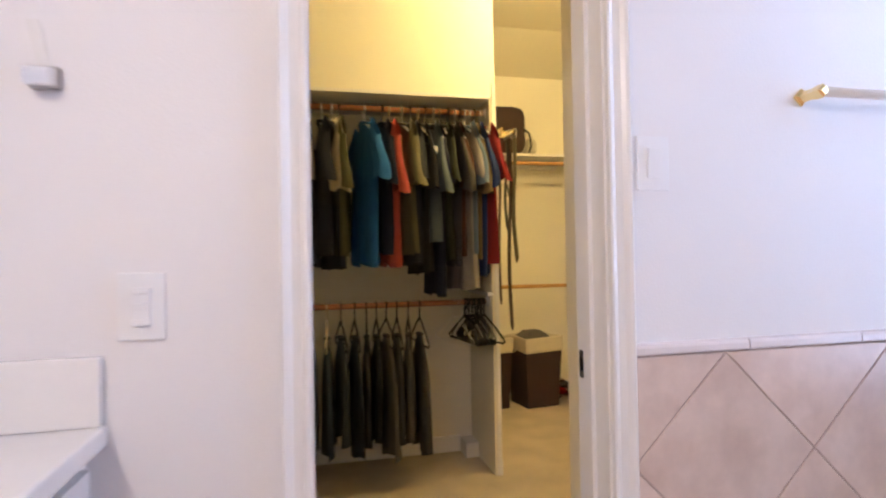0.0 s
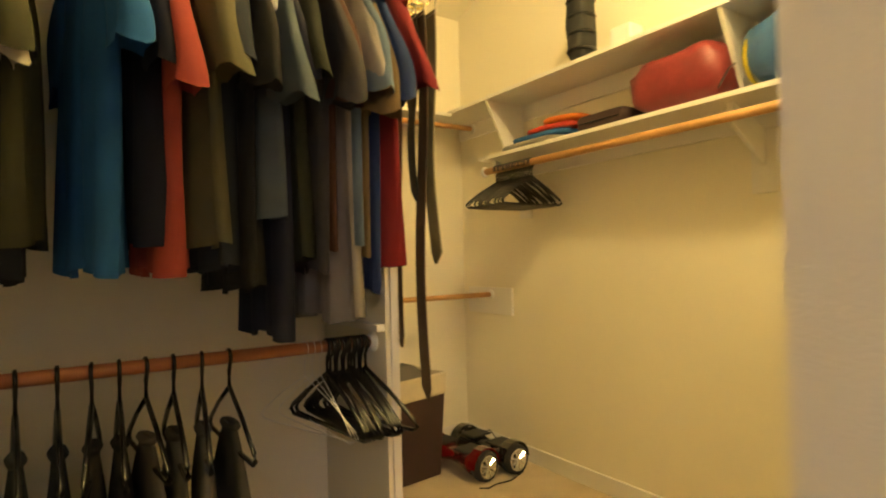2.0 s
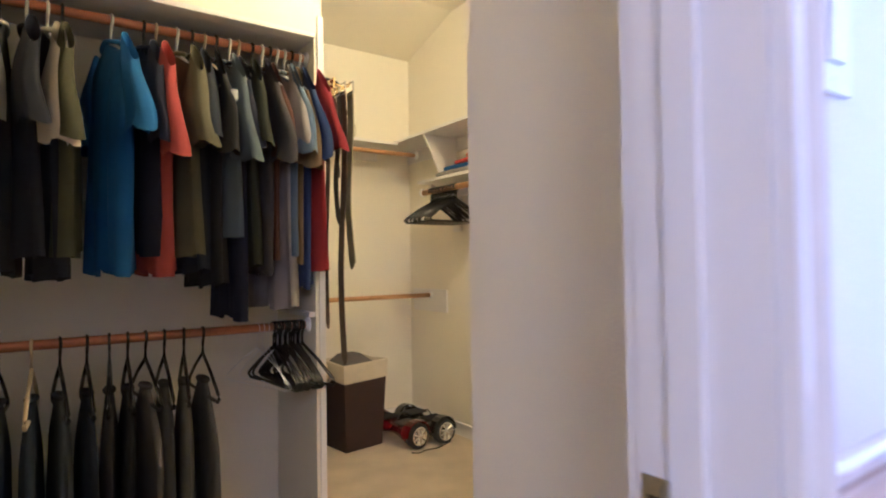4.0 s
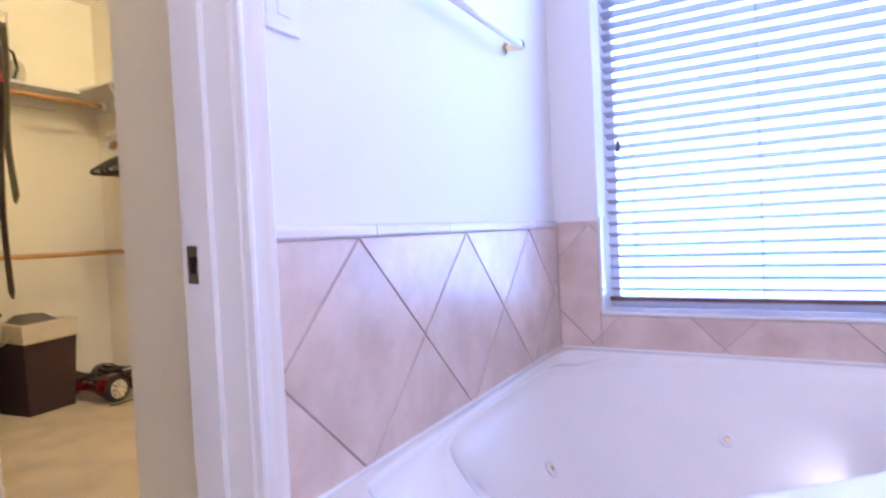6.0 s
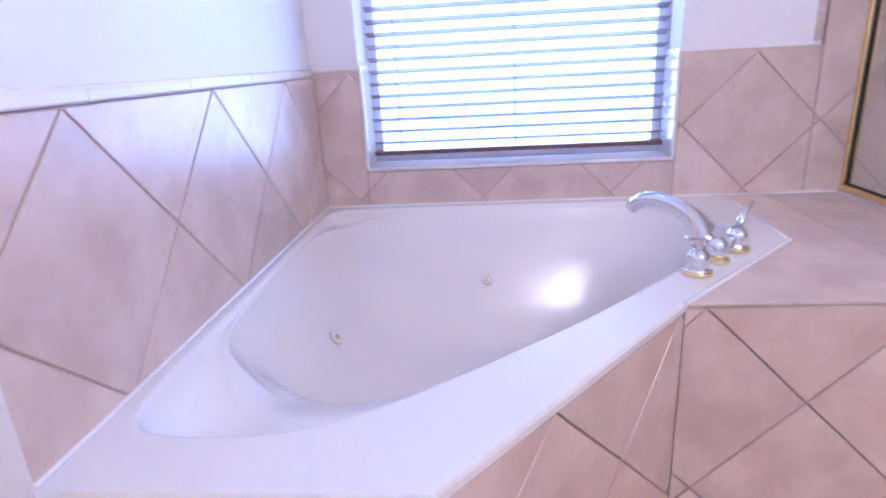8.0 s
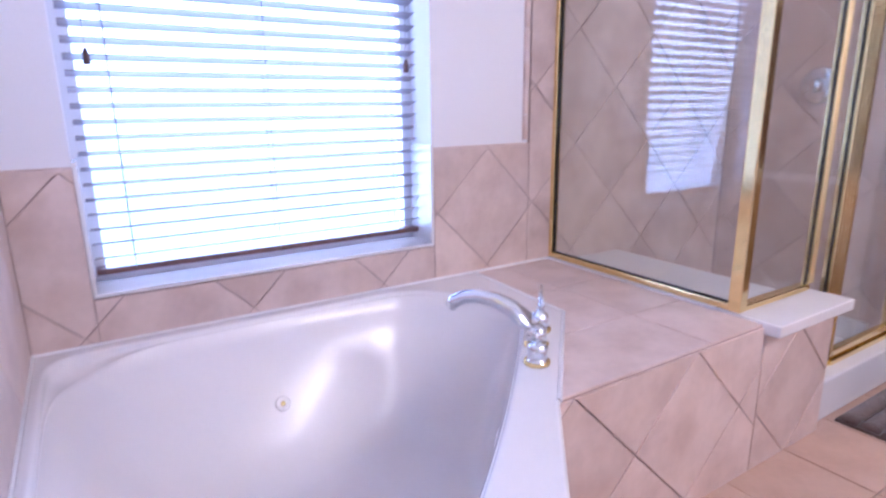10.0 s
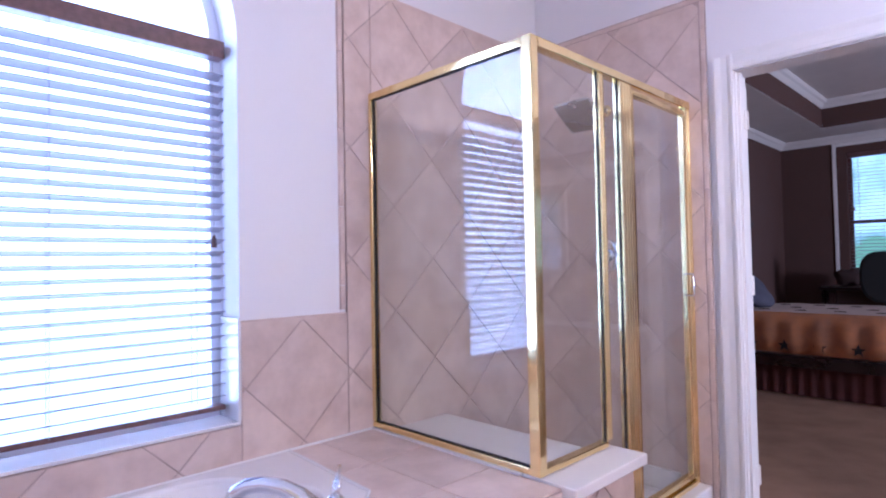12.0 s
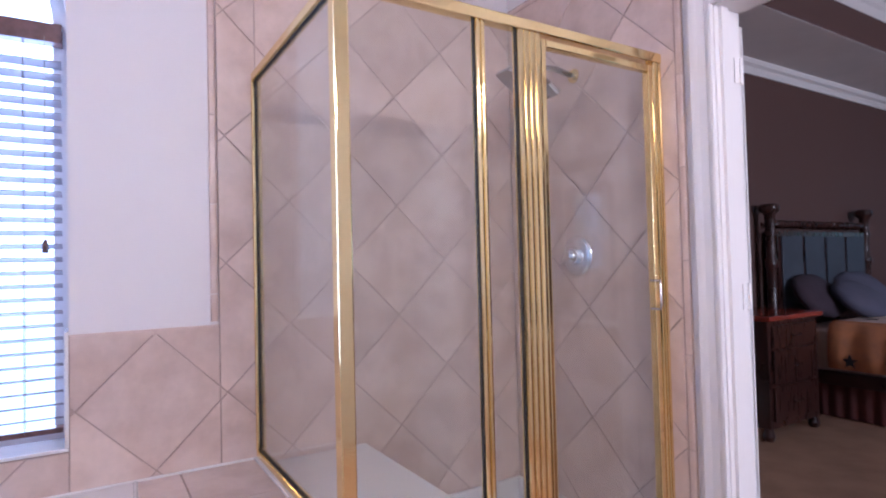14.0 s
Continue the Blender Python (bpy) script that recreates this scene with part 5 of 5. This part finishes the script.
def hoverboard(m, rgb, label):
    ob = thing("hoverboard", label, "hoverboard")
    mt = material("glossy_shell", rgb, 0.18, vary=0.05, bump=0.0, coat=0.6)
    rows = []
    for q in range(13):
        s = -1 + 2 * q / 12
        w = 0.055 + 0.045 * abs(s) ** 1.3
        h = 0.035 + 0.03 * abs(s) ** 1.5
        rows.append([(w * math.copysign(abs(math.cos(a)) ** 0.7, math.cos(a)), s * 0.19, 0.10 + h * math.copysign(abs(math.sin(a)) ** 0.8, math.sin(a))) for a in [2 * math.pi * i / 16 for i in range(16)]])
    part("shell", rings(B(), rows), mt, ob, smooth=True)
    for s in (-1, 1):
        part("foot_pad", bx(-0.07, 0.07, s * 0.11 - 0.06, s * 0.11 + 0.06, 0.145, 0.158, bevel=0.004), M["rubber"], ob)
        fen = []
        for i in range(9):
            a = math.pi * i / 8
            fen.append((math.cos(a) * 0.10, 0.087 + math.sin(a) * 0.10))
        part("fender", rings(B(), [[(p[0], s * yy, p[1]) for p in fen] + [(p[0] * 0.93, s * yy, 0.087 + (p[1] - 0.087) * 0.93) for p in fen[::-1]] for yy in (0.185, 0.245)]), mt, ob, smooth=False)
        wh = part("wheel", lathe(B(), (0, s * 0.20, 0.0855), (0, s, 0), [(0, 0.07), (0.004, 0.083), (0.03, 0.085), (0.052, 0.081), (0.058, 0.068), (0.055, 0.060)], 28), M["rubber"], ob, smooth=True)
        part("rim", lathe(B(), (0, s * 0.2565, 0.0855), (0, s, 0), [(0, 0.062), (0.003, 0.062), (0.004, 0.054), (0.001, 0.052)], 28), M["chrome"], wh, "silver wheel rim", smooth=True)
        bs = B()
        for k in range(9):
            a = 2 * math.pi * k / 9
            tube(bs, [(0.012 * math.cos(a), s * 0.259, 0.0855 + 0.012 * math.sin(a)), (0.055 * math.cos(a), s * 0.259, 0.0855 + 0.055 * math.sin(a))], 0.006, 5)
        lathe(bs, (0, s * 0.256, 0.0855), (0, s, 0), [(0, 0.018), (0.006, 0.016), (0.007, 0.006)], 14)
        part("spokes", bs, M["chrome"], wh, "silver spokes")
    ob.matrix_world = m
    return ob


hoverboard(pose(2.115, 4.27, 0, 0, 0, 8), (0.12, 0.004, 0.006), "glossy dark red hoverboard with silver wheels")
hoverboard(pose(2.335, 4.26, 0, 0, 0, 4), (0.012, 0.012, 0.013), "glossy black hoverboard with silver wheels")
cab = thing("charger_cable", "thin black cable behind the hoverboards", "cable", (2.4, 4.3, 0))
part("lead", tube(B(), [(2.06, 3.98, 0.006), (2.10, 3.95, 0.006), (2.17, 3.97, 0.006), (2.26, 3.96, 0.006), (2.40, 4.02, 0.006), (2.44, 4.2, 0.05), (2.46, 4.4, 0.14), (2.42, 4.55, 0.08), (2.43, 4.68, 0.006)], 0.004, 6), M["black"], cab, smooth=True)


def pillowy(name, label, cat, cx, cy, z0, sx, sy, sz, mat, n=2.6, wr=0.01, seed=1, yaw=0):
    """Soft box resting at z0."""
    ob = thing(name, label, cat, (cx, cy, z0))
    rows = []
    for j in range(13):
        ph = -math.pi / 2 + math.pi * j / 12
        cz, cr = math.sin(ph), math.cos(ph)
        row = []
        for i in range(28):
            a = 2 * math.pi * i / 28
            px = math.copysign(abs(math.cos(a)) ** (2 / n), math.cos(a)) * max(cr, 0.02) ** (2 / n)
            py = math.copysign(abs(math.sin(a)) ** (2 / n), math.sin(a)) * max(cr, 0.02) ** (2 / n)
            pz = math.copysign(abs(cz) ** (2 / n), cz)
            v = Vector((px * sx / 2, py * sy / 2, pz * sz / 2))
            w = wr * noise.noise(v * 14 + Vector((seed, 0, 0)))
            v *= 1 + w / max(v.length, 0.02)
            row.append(v)
        rows.append(row)
    lo = min(p.z for r in rows for p in r)
    rot = Matrix.Rotation(radians(yaw), 3, "Z")
    rows = [[rot @ p + Vector((cx, cy, z0 - lo + 0.0005)) for p in r] for r in rows]
    part("body", rings(B(), rows), mat, ob, smooth=True)
    return ob


b1 = pillowy("sleeping_bag", "red stuffed sleeping bag sack", "sleeping bag", 2.39, 2.93, 1.80, 0.24, 0.46, 0.24, material("red_nylon", (0.20, 0.022, 0.024), 0.45, vary=0.12, scale=9, fine=60, bump=0.6, spec=0.5), 3.0, 0.024, 3)
part("drawstring", tube(B(), [(2.36, 2.70, 1.93), (2.30, 2.69, 1.90), (2.275, 2.72, 1.83)], 0.004, 5), M["black"], b1)
b2 = pillowy("sleeping_bag", "blue stuffed sleeping bag sack with yellow edge", "sleeping bag", 2.39, 2.40, 1.80, 0.25, 0.52, 0.25, material("blue_nylon", (0.04, 0.11, 0.28), 0.45, vary=0.12, scale=9, fine=60, bump=0.6, spec=0.5), 3.0, 0.024, 8)
part("edge_band", tube(B(), [(2.39 + 0.095 * math.cos(a), 2.63, 1.925 + 0.095 * math.sin(a)) for a in [2 * math.pi * i / 20 for i in range(21)]], 0.008, 6), cloth((0.55, 0.45, 0.03)), b2, "yellow edge band")
cs = pillowy("camera_case", "small black zipped case", "case", 2.39, 3.32, 1.80, 0.17, 0.30, 0.085, M["hamper"], 6, 0.003, 5)
part("zip", bx(2.30, 2.303, 3.2, 3.44, 1.84, 1.845), M["black"], cs)
for k, (rgb, lb) in enumerate((((0.30, 0.28, 0.27), "folded grey cloth on the shelf"), ((0.03, 0.10, 0.30), "folded blue bag on the shelf"), ((0.45, 0.05, 0.03), "folded red cloth on the shelf"), ((0.6, 0.17, 0.02), "folded orange cloth on the shelf"))):
    pillowy("folded_cloth", lb, "folded cloth", 2.385 + 0.01 * k, 3.80 - 0.06 * k, 1.80 + 0.032 * k, 0.23 - 0.02 * k, 0.46 - 0.07 * k, 0.036, cloth(rgb), 4, 0.012, 11 + k, 4 * k)
br = pillowy("knee_brace", "tall black strapped knee brace standing on the shelf", "knee brace", 2.33, 3.43, 2.14, 0.12, 0.12, 0.36, M["rubber"], 3.5, 0.012, 21)
for z in (2.20, 2.28, 2.36, 2.44):
    part("strap", tube(B(), [(2.33 + 0.064 * math.cos(a), 3.43 + 0.064 * math.sin(a), z) for a in [2 * math.pi * i / 16 for i in range(17)]], 0.009, 6), M["black"], br)
pillowy("white_box", "small white box on the upper shelf", "box", 2.42, 3.24, 2.14, 0.10, 0.12, 0.13, M["plastic_white"], 9, 0.0, 2)
bag = pillowy("shoulder_bag", "black shoulder bag on the back shelf", "bag", 1.63, 4.59, 2.12, 0.46, 0.22, 0.42, M["hamper"], 5, 0.008, 31)
part("strap", tube(B(), [(1.83, 4.49, 2.34), (1.87, 4.47, 2.30), (1.885, 4.46, 2.20), (1.86, 4.46, 2.13)], 0.009, 6), M["black"], bag)
pillowy("folded_cloth", "crumpled white cloth beside the bag", "folded cloth", 1.91, 4.56, 2.12, 0.12, 0.16, 0.14, cloth((0.6, 0.56, 0.45)), 2.5, 0.02, 41)

# ---- bedroom ----
BE, BS, BW, BC = 2.70, -8.60, -6.2, 2.86
solid("floor_bedroom", bx(BW - 0.12, BE + 0.12, BS - 0.12, YB, -0.1, 0), M["bedcarpet"], "beige bedroom carpet", "floor")
solid("wall_bedroom_east", bx(BE, BE + 0.12, BS, YB, 0, 3.3), M["bedwall"], "dark taupe painted bedroom wall behind the bed", "wall")
# Opening added out of view to let the bedroom fill lamp in.
bm = bx(BW - 0.12, BW, BS, -4.85, 0, 3.3)
box(bm, BW - 0.12, BW, -3.55, YB, 0, 3.3)
box(bm, BW - 0.12, BW, -4.85, -3.55, 0, 0.92)
box(bm, BW - 0.12, BW, -4.85, -3.55, 2.52, 3.3)
solid("wall_bedroom_west", bm, M["bedwall"], "dark taupe painted bedroom wall with an added opening for fill light", "wall")
bm = B()
box(bm, BW, BX0 - 0.095, YB - 0.004, YB - 0.001, 0, 3.3)
box(bm, BX1 + 0.095, BE, YB - 0.004, YB - 0.001, 0, 3.3)
box(bm, BX0 - 0.095, BX1 + 0.095, YB - 0.004, YB - 0.001, BH + 0.095, 3.3)
solid("wall_bedroom_north", bm, M["bedwall"], "dark taupe painted wall round the doorway", "wall")
BWIN = [(0.95, 1.92), (-4.72, -3.75), (-5.80, -4.92)]
bm, x = B(), BE
for x0, x1 in BWIN:
    box(bm, x1, x, BS - 0.12, BS, 0, 3.3)
    box(bm, x0, x1, BS - 0.12, BS, 0, 1.02)
    box(bm, x0, x1, BS - 0.12, BS, 2.62, 3.3)
    x = x0
box(bm, BW, x, BS - 0.12, BS, 0, 3.3)
solid("wall_bedroom_south", bm, M["bedwall"], "dark taupe painted bedroom wall with windows", "wall")
TX0, TX1, TY0, TY1, TT = -5.3, 2.03, -7.85, -3.0, 3.2
bm = B()
for a in ((BW, TX0, BS, YB), (TX1, BE, BS, YB), (TX0, TX1, BS, TY0), (TX0, TX1, TY1, YB)):
    box(bm, *a, BC, BC + 0.06)
box(bm, TX0, TX1, TY0, TY1, TT, TT + 0.06)
solid("ceiling_bedroom", bm, M["ceiling"], "white tray ceiling of the bedroom", "ceiling")
bm = B()
for a in ((TX0 - 0.02, TX0 + 0.005, TY0 + 0.005, TY1 - 0.005), (TX1 - 0.005, TX1 + 0.02, TY0 + 0.005, TY1 - 0.005), (TX0 + 0.006, TX1 - 0.006, TY0 - 0.02, TY0 + 0.005), (TX0 + 0.006, TX1 - 0.006, TY1 - 0.005, TY1 + 0.02)):
    box(bm, *a, BC + 0.003, TT - 0.002)
solid("tray_side", bm, M["bedwall"], "dark taupe side of the tray ceiling", "ceiling")
CROWN = [(0, 0), (0.012, 0), (0.02, 0.012), (0.045, 0.045), (0.07, 0.062), (0.085, 0.085), (0.085, 0.095), (0, 0.095)]
bm = B()
for (a, b, nn, z) in (((BE, BS), (BE, YB - 0.004), (-1, 0), BC), ((BW, BS), (BE, BS), (0, 1), BC), ((TX1, TY0), (TX1, TY1), (-1, 0), TT), ((TX0, TY0), (TX1, TY0), (0, 1), TT), ((TX0, TY1), (TX1, TY1), (0, -1), TT), ((BW, YB - 0.004), (BE, YB - 0.004), (0, -1), BC)):
    rings(bm, [[(p[0] + nn[0] * o, p[1] + nn[1] * o, z - 0.0965 + uu) for o, uu in CROWN] for p in (a, b)])
solid("crown_moulding", bm, M["trim"], "white crown moulding round the bedroom ceiling", "trim")
bm = bx(BE - 0.014, BE, BS, YB - 0.004, 0, 0.11)
box(bm, BW, BE - 0.014, BS, BS + 0.014, 0, 0.11)
solid("baseboard_bedroom", bm, M["trim"], "white bedroom baseboard", "baseboard")
for k, (x0, x1) in enumerate(BWIN):
    w = thing("window_bedroom", "white framed bedroom window with closed sash", "window", (x0, BS, 1.02), kind="structure")
    bm = B()
    for a in ((x0, x0 + 0.045, 1.02, 2.62), (x1 - 0.045, x1, 1.02, 2.62), (x0 + 0.045, x1 - 0.045, 1.02, 1.07), (x0 + 0.045, x1 - 0.045, 2.57, 2.62), (x0 + 0.045, x1 - 0.045, 1.67, 1.71)):
        box(bm, a[0], a[1], BS - 0.10, BS - 0.06, a[2], a[3])
    part("window_frame", bm, M["blindwood"], w)
    pn = part("pane", bx(x0 + 0.045, x1 - 0.045, BS - 0.082, BS - 0.078, 1.07, 2.57), M["pane"], w)
    pn.visible_shadow = False
    bm = B()
    for a in ((x0 - 0.16, x0 - 0.115, 0.95, 2.76), (x1 + 0.115, x1 + 0.16, 0.95, 2.76), (x0 - 0.1145, x1 + 0.1145, 2.715, 2.76)):
        box(bm, a[0], a[1], BS + 0.0005, BS + 0.018, a[2], a[3], bevel=0.004)
    part("window_casing", bm, M["trim"], w)
    bm = B()
    for a in ((x0 - 0.1145, x0, 0.95, 2.7145), (x1, x1 + 0.1145, 0.95, 2.7145), (x0, x1, 2.62, 2.7145), (x0, x1, 0.95, 1.02)):
        box(bm, a[0], a[1], BS + 0.0005, BS + 0.010, a[2], a[3])
    part("inner_casing", bm, M["bedwall"], w, "dark taupe inner casing")
    blind("window_blind", "pale slatted blind, tilted open, bedroom window", M["slat"], M["blindwood"], x1 - x0 - 0.02, 2.615, 1.03, pose((x0 + x1) / 2, BS - 0.03, 0, 0, 0, 180), step=0.045, tilt=8)

# bed
bed = thing("bed", "dark cherry four-post bed with leather headboard", "bed", (1.5, -5.85, 0))
BY0, BY1, BH0 = -5.10, -6.62, 2.58


def turned_post(x, y, h):
    prof = [(0, 0.045), (0.08, 0.05), (0.1, 0.04), (h * 0.4, 0.042), (h * 0.45, 0.055), (h * 0.47, 0.055), (h * 0.5, 0.038), (h * 0.68, 0.038), (h * 0.70, 0.052), (h * 0.72, 0.052), (h * 0.74, 0.036), (h * 0.84, 0.036), (h * 0.86, 0.05), (h * 0.88, 0.036), (h * 0.95, 0.042), (h * 0.965, 0.07), (h * 0.99, 0.075), (h, 0.06)]
    return part("post", lathe(B(), (x, y, 0.0), (0, 0, 1), prof, 20), M["cherry"], bed, smooth=True)


turned_post(BH0, BY0 + 0.06, 1.66)
turned_post(BH0, BY1 - 0.06, 1.66)
for y in (BY0 + 0.02, BY1 - 0.02):
    part("foot_post", lathe(B(), (0.48, y, 0), (0, 0, 1), [(0, 0.045), (0.3, 0.05), (0.5, 0.04), (0.62, 0.05), (0.66, 0.02)], 16), M["cherry"], bed, smooth=True)
rail = [(0, 0.03)]
for k in range(28):
    q = (k + 0.5) * (BY0 - BY1) / 28
    rail += [(q - 0.018, 0.024), (q, 0.034), (q + 0.018, 0.024)]
part("top_rail", lathe(B(), (BH0, BY0, 1.50), (0, -1, 0), rail, 12), M["cherry"], bed, smooth=True)
part("headboard", bx(BH0 - 0.02, BH0 + 0.025, BY1, BY0, 0.4, 1.44), M["cherry"], bed)
for k in range(4):
    w = (BY0 - BY1 - 0.06) / 4
    y0 = BY1 + 0.03 + k * w
    part("padded_panel", bx(BH0 - 0.034, BH0 - 0.0205, y0 + 0.02, y0 + w - 0.02, 0.75, 1.40, bevel=0.006), M["leather"], bed, "blue grey leather headboard panel")
for y in (BY0, BY1):
    part("side_rail", bx(0.5, BH0 - 0.021, y - 0.02, y + 0.02, 0.26, 0.36, bevel=0.004), M["cherry"], bed)
bm = B()
skr = []
for k in range(121):
    x = 0.5 + (BH0 - 0.53) * k / 120
    skr.append((x, BY0 - 0.035 + 0.006 * math.sin(k * 1.1)))
rings(bm, [[(x, y, 0.01 + 0.25 * q) for x, y in skr] for q in (0, 1)], closed=False)
part("bed_skirt", bm, M["skirt"], bed, "dark maroon bed skirt")
part("mattress", bx(0.52, BH0 - 0.04, BY1 + 0.02, BY0 - 0.04, 0.34, 0.66, bevel=0.03, seg=3), M["quilt_light"], bed)
cov = thing("quilt", "orange and cream star quilt spread over the bed", "quilt", (1.5, -5.85, 0.7))
sec = [(BY0 + 0.028, 0.385), (BY0 + 0.030, 0.5), (BY0 + 0.022, 0.62), (BY0 - 0.015, 0.70), (BY0 - 0.08, 0.722), (BY0 - 0.5, 0.735), ((BY0 + BY1) / 2, 0.74), (BY1 + 0.08, 0.722), (BY1 - 0.02, 0.66), (BY1 - 0.03, 0.4)]


def quilt_piece(nm, i0, i1, mat, lift=0.0):
    bm = B()
    rows = []
    for k in range(61):
        x = 0.46 + (2.2 - 0.46) * k / 60
        rows.append([(x, y + 0.008 * math.sin(k * 0.9) * (1 if z < 0.65 else 0), z + lift + 0.006 * noise.noise(Vector((x * 5, y * 5, 3)))) for y, z in sec[i0:i1]])
    rings(bm, rows, closed=False)
    ob = part(nm, bm, mat, cov, smooth=True)
    sol = ob.modifiers.new("thickness", "SOLIDIFY")
    sol.thickness = 0.014
    return ob


quilt_piece("side_drop", 0, 5, M["quilt_orange"])
quilt_piece("top_spread", 4, 10, M["quilt_light"], 0.001)


def star(c, u, v, r, mat):
    c, u, v = Vector(c), Vector(u), Vector(v)
    n = u.cross(v)
    pts = [c + (u * math.cos(a) + v * math.sin(a)) * (r if k % 2 == 0 else r * 0.42) for k, a in ((k, math.pi / 2 + k * math.pi / 5) for k in range(10))]
    part("star_patch", rings(B(), [[p - n * 0.002 for p in pts], [p + n * 0.003 for p in pts]]), mat, cov, "dark star patch")


for k in range(7):
    star((2.05 - 0.27 * k, BY0 + 0.046, 0.45), (1, 0, 0), (0, 0, 1), 0.055, M["star"])
for k in range(6):
    for j in range(3):
        star((2.0 - 0.3 * k + 0.12 * (j % 2), BY0 - 0.2 - 0.33 * j, 0.747), (1, 0, 0), (0, 1, 0), 0.05, M["star"])


def pillow_at(m, label, mat="pillow"):
    ob = pillowy("pillow", label, "pillow", 0, 0, 0, 0.17, 0.66, 0.42, M[mat], 2.3, 0.02, 51)
    ob.matrix_world = m
    return ob


pillow_at(pose(2.30, -5.46, 0.735, 0, 38, 6), "dark plum pillow leaning on the headboard", "plum")
pillow_at(pose(2.30, -6.22, 0.735, 0, 38, -5), "slate grey pillow leaning on the headboard")
pillow_at(pose(2.06, -5.72, 0.74, 0, 52, 5), "slate grey pillow in front of the others")

ns = thing("nightstand", "dark cherry nightstand with drawers and red top", "nightstand", (2.4, -4.5, 0))
part("carcass", bx(2.15, 2.64, -4.81, -4.17, 0.08, 0.80, bevel=0.004), M["cherry"], ns)
part("top", bx(2.115, 2.65, -4.84, -4.14, 0.801, 0.835, bevel=0.01, seg=3), M["redtop"], ns, "polished reddish cherry top")
for z0, z1 in ((0.62, 0.77), (0.38, 0.60), (0.13, 0.36)):
    dr = part("drawer", bx(2.132, 2.1495, -4.77, -4.21, z0, z1, bevel=0.006), M["cherry"], ns)
    part("drawer_pull", tube(B(), [(2.13, -4.55, (z0 + z1) / 2), (2.115, -4.53, (z0 + z1) / 2 - 0.008), (2.115, -4.45, (z0 + z1) / 2 - 0.008), (2.13, -4.43, (z0 + z1) / 2)], 0.006, 6), M["cherry"], dr)
for x in (2.18, 2.61):
    for y in (-4.78, -4.20):
        part("foot", lathe(B(), (x, y, 0), (0, 0, 1), [(0, 0.03), (0.03, 0.04), (0.079, 0.028)], 12), M["cherry"], ns)

# desk and chair under the bedroom window
dk = thing("desk", "dark wooden desk under the bedroom window", "desk", (1.6, -8.25, 0))
part("top", bx(0.7, 2.15, -8.56, -7.95, 0.80, 0.84, bevel=0.006), M["cherry"], dk)
for x in (0.75, 2.10):
    part("side", bx(x - 0.025, x + 0.025, -8.52, -7.98, 0, 0.7995), M["cherry"], dk)
ch = thing("office_chair", "black padded office chair at the desk", "chair", (1.45, -7.75, 0))
bm = B()
rings(bm, [[(0.25 * math.copysign(abs(math.cos(a)) ** 0.7, math.cos(a)) * w, yy, 0.30 + 0.31 * math.copysign(abs(math.sin(a)) ** 0.8, math.sin(a)) * w) for a in [2 * math.pi * i / 28 for i in range(28)]] for yy, w in ((-0.045, 0.85), (-0.035, 0.97), (0.0, 1.0), (0.035, 0.97), (0.045, 0.85))])
bm.transform(pose(1.42, -7.72, 0.68, -8, 0, 0))
part("backrest", bm, M["rubber"], ch)
part("seat", bx(1.18, 1.66, -8.1, -7.66, 0.44, 0.53, bevel=0.03, seg=3), M["rubber"], ch)
part("gas_lift", tube(B(), [(1.42, -7.88, 0.08), (1.42, -7.88, 0.44)], 0.03, 10), M["black"], ch)
for k in range(5):
    a = 2 * math.pi * k / 5
    part("leg", tube(B(), [(1.42, -7.88, 0.09), (1.42 + 0.28 * math.cos(a), -7.88 + 0.28 * math.sin(a), 0.03)], [0.025, 0.018], 8), M["black"], ch)
pillowy("desk_clutter", "dark heap of small things on the desk", "clutter", 1.86, -8.25, 0.84, 0.3, 0.3, 0.2, M["hamper"], 3, 0.04, 61)
vt = thing("ceiling_vent", "white metal ceiling vent in the bedroom tray", "air vent", (1.12, -5.7, TT))
part("frame", bx(0.94, 1.30, -5.80, -5.60, TT - 0.014, TT - 0.0005, bevel=0.003), M["trim"], vt)
for k in range(8):
    bm = bx(-0.16, 0.16, -0.009, 0.009, -0.001, 0.001)
    bm.transform(pose(1.12, -5.783 + 0.0237 * k, TT - 0.019, 35, 0, 0))
    part("slat", bm, M["nickel"], vt)

# ---- outdoors ----
solid("ground", bx(-60, 60, -60, 60, -0.6, -0.5), M["ground"], "grassy ground outside the house", "ground")
bm = B()
rings(bm, [[(7.0, -7, z), (7.0, 8, z)] for z in (-0.49, 9)], closed=False)
solid("backdrop", bm, M["sky_glow"], "blown-out bright daylight beyond the bathroom window", "backdrop")
bm = B()
rings(bm, [[(-16, -14.0, z), (6, -14.0, z)] for z in (-0.49, 8)], closed=False)
solid("backdrop", bm, M["tree_glow"], "bright sky and trees beyond the bedroom windows", "backdrop")

lay_tiles()
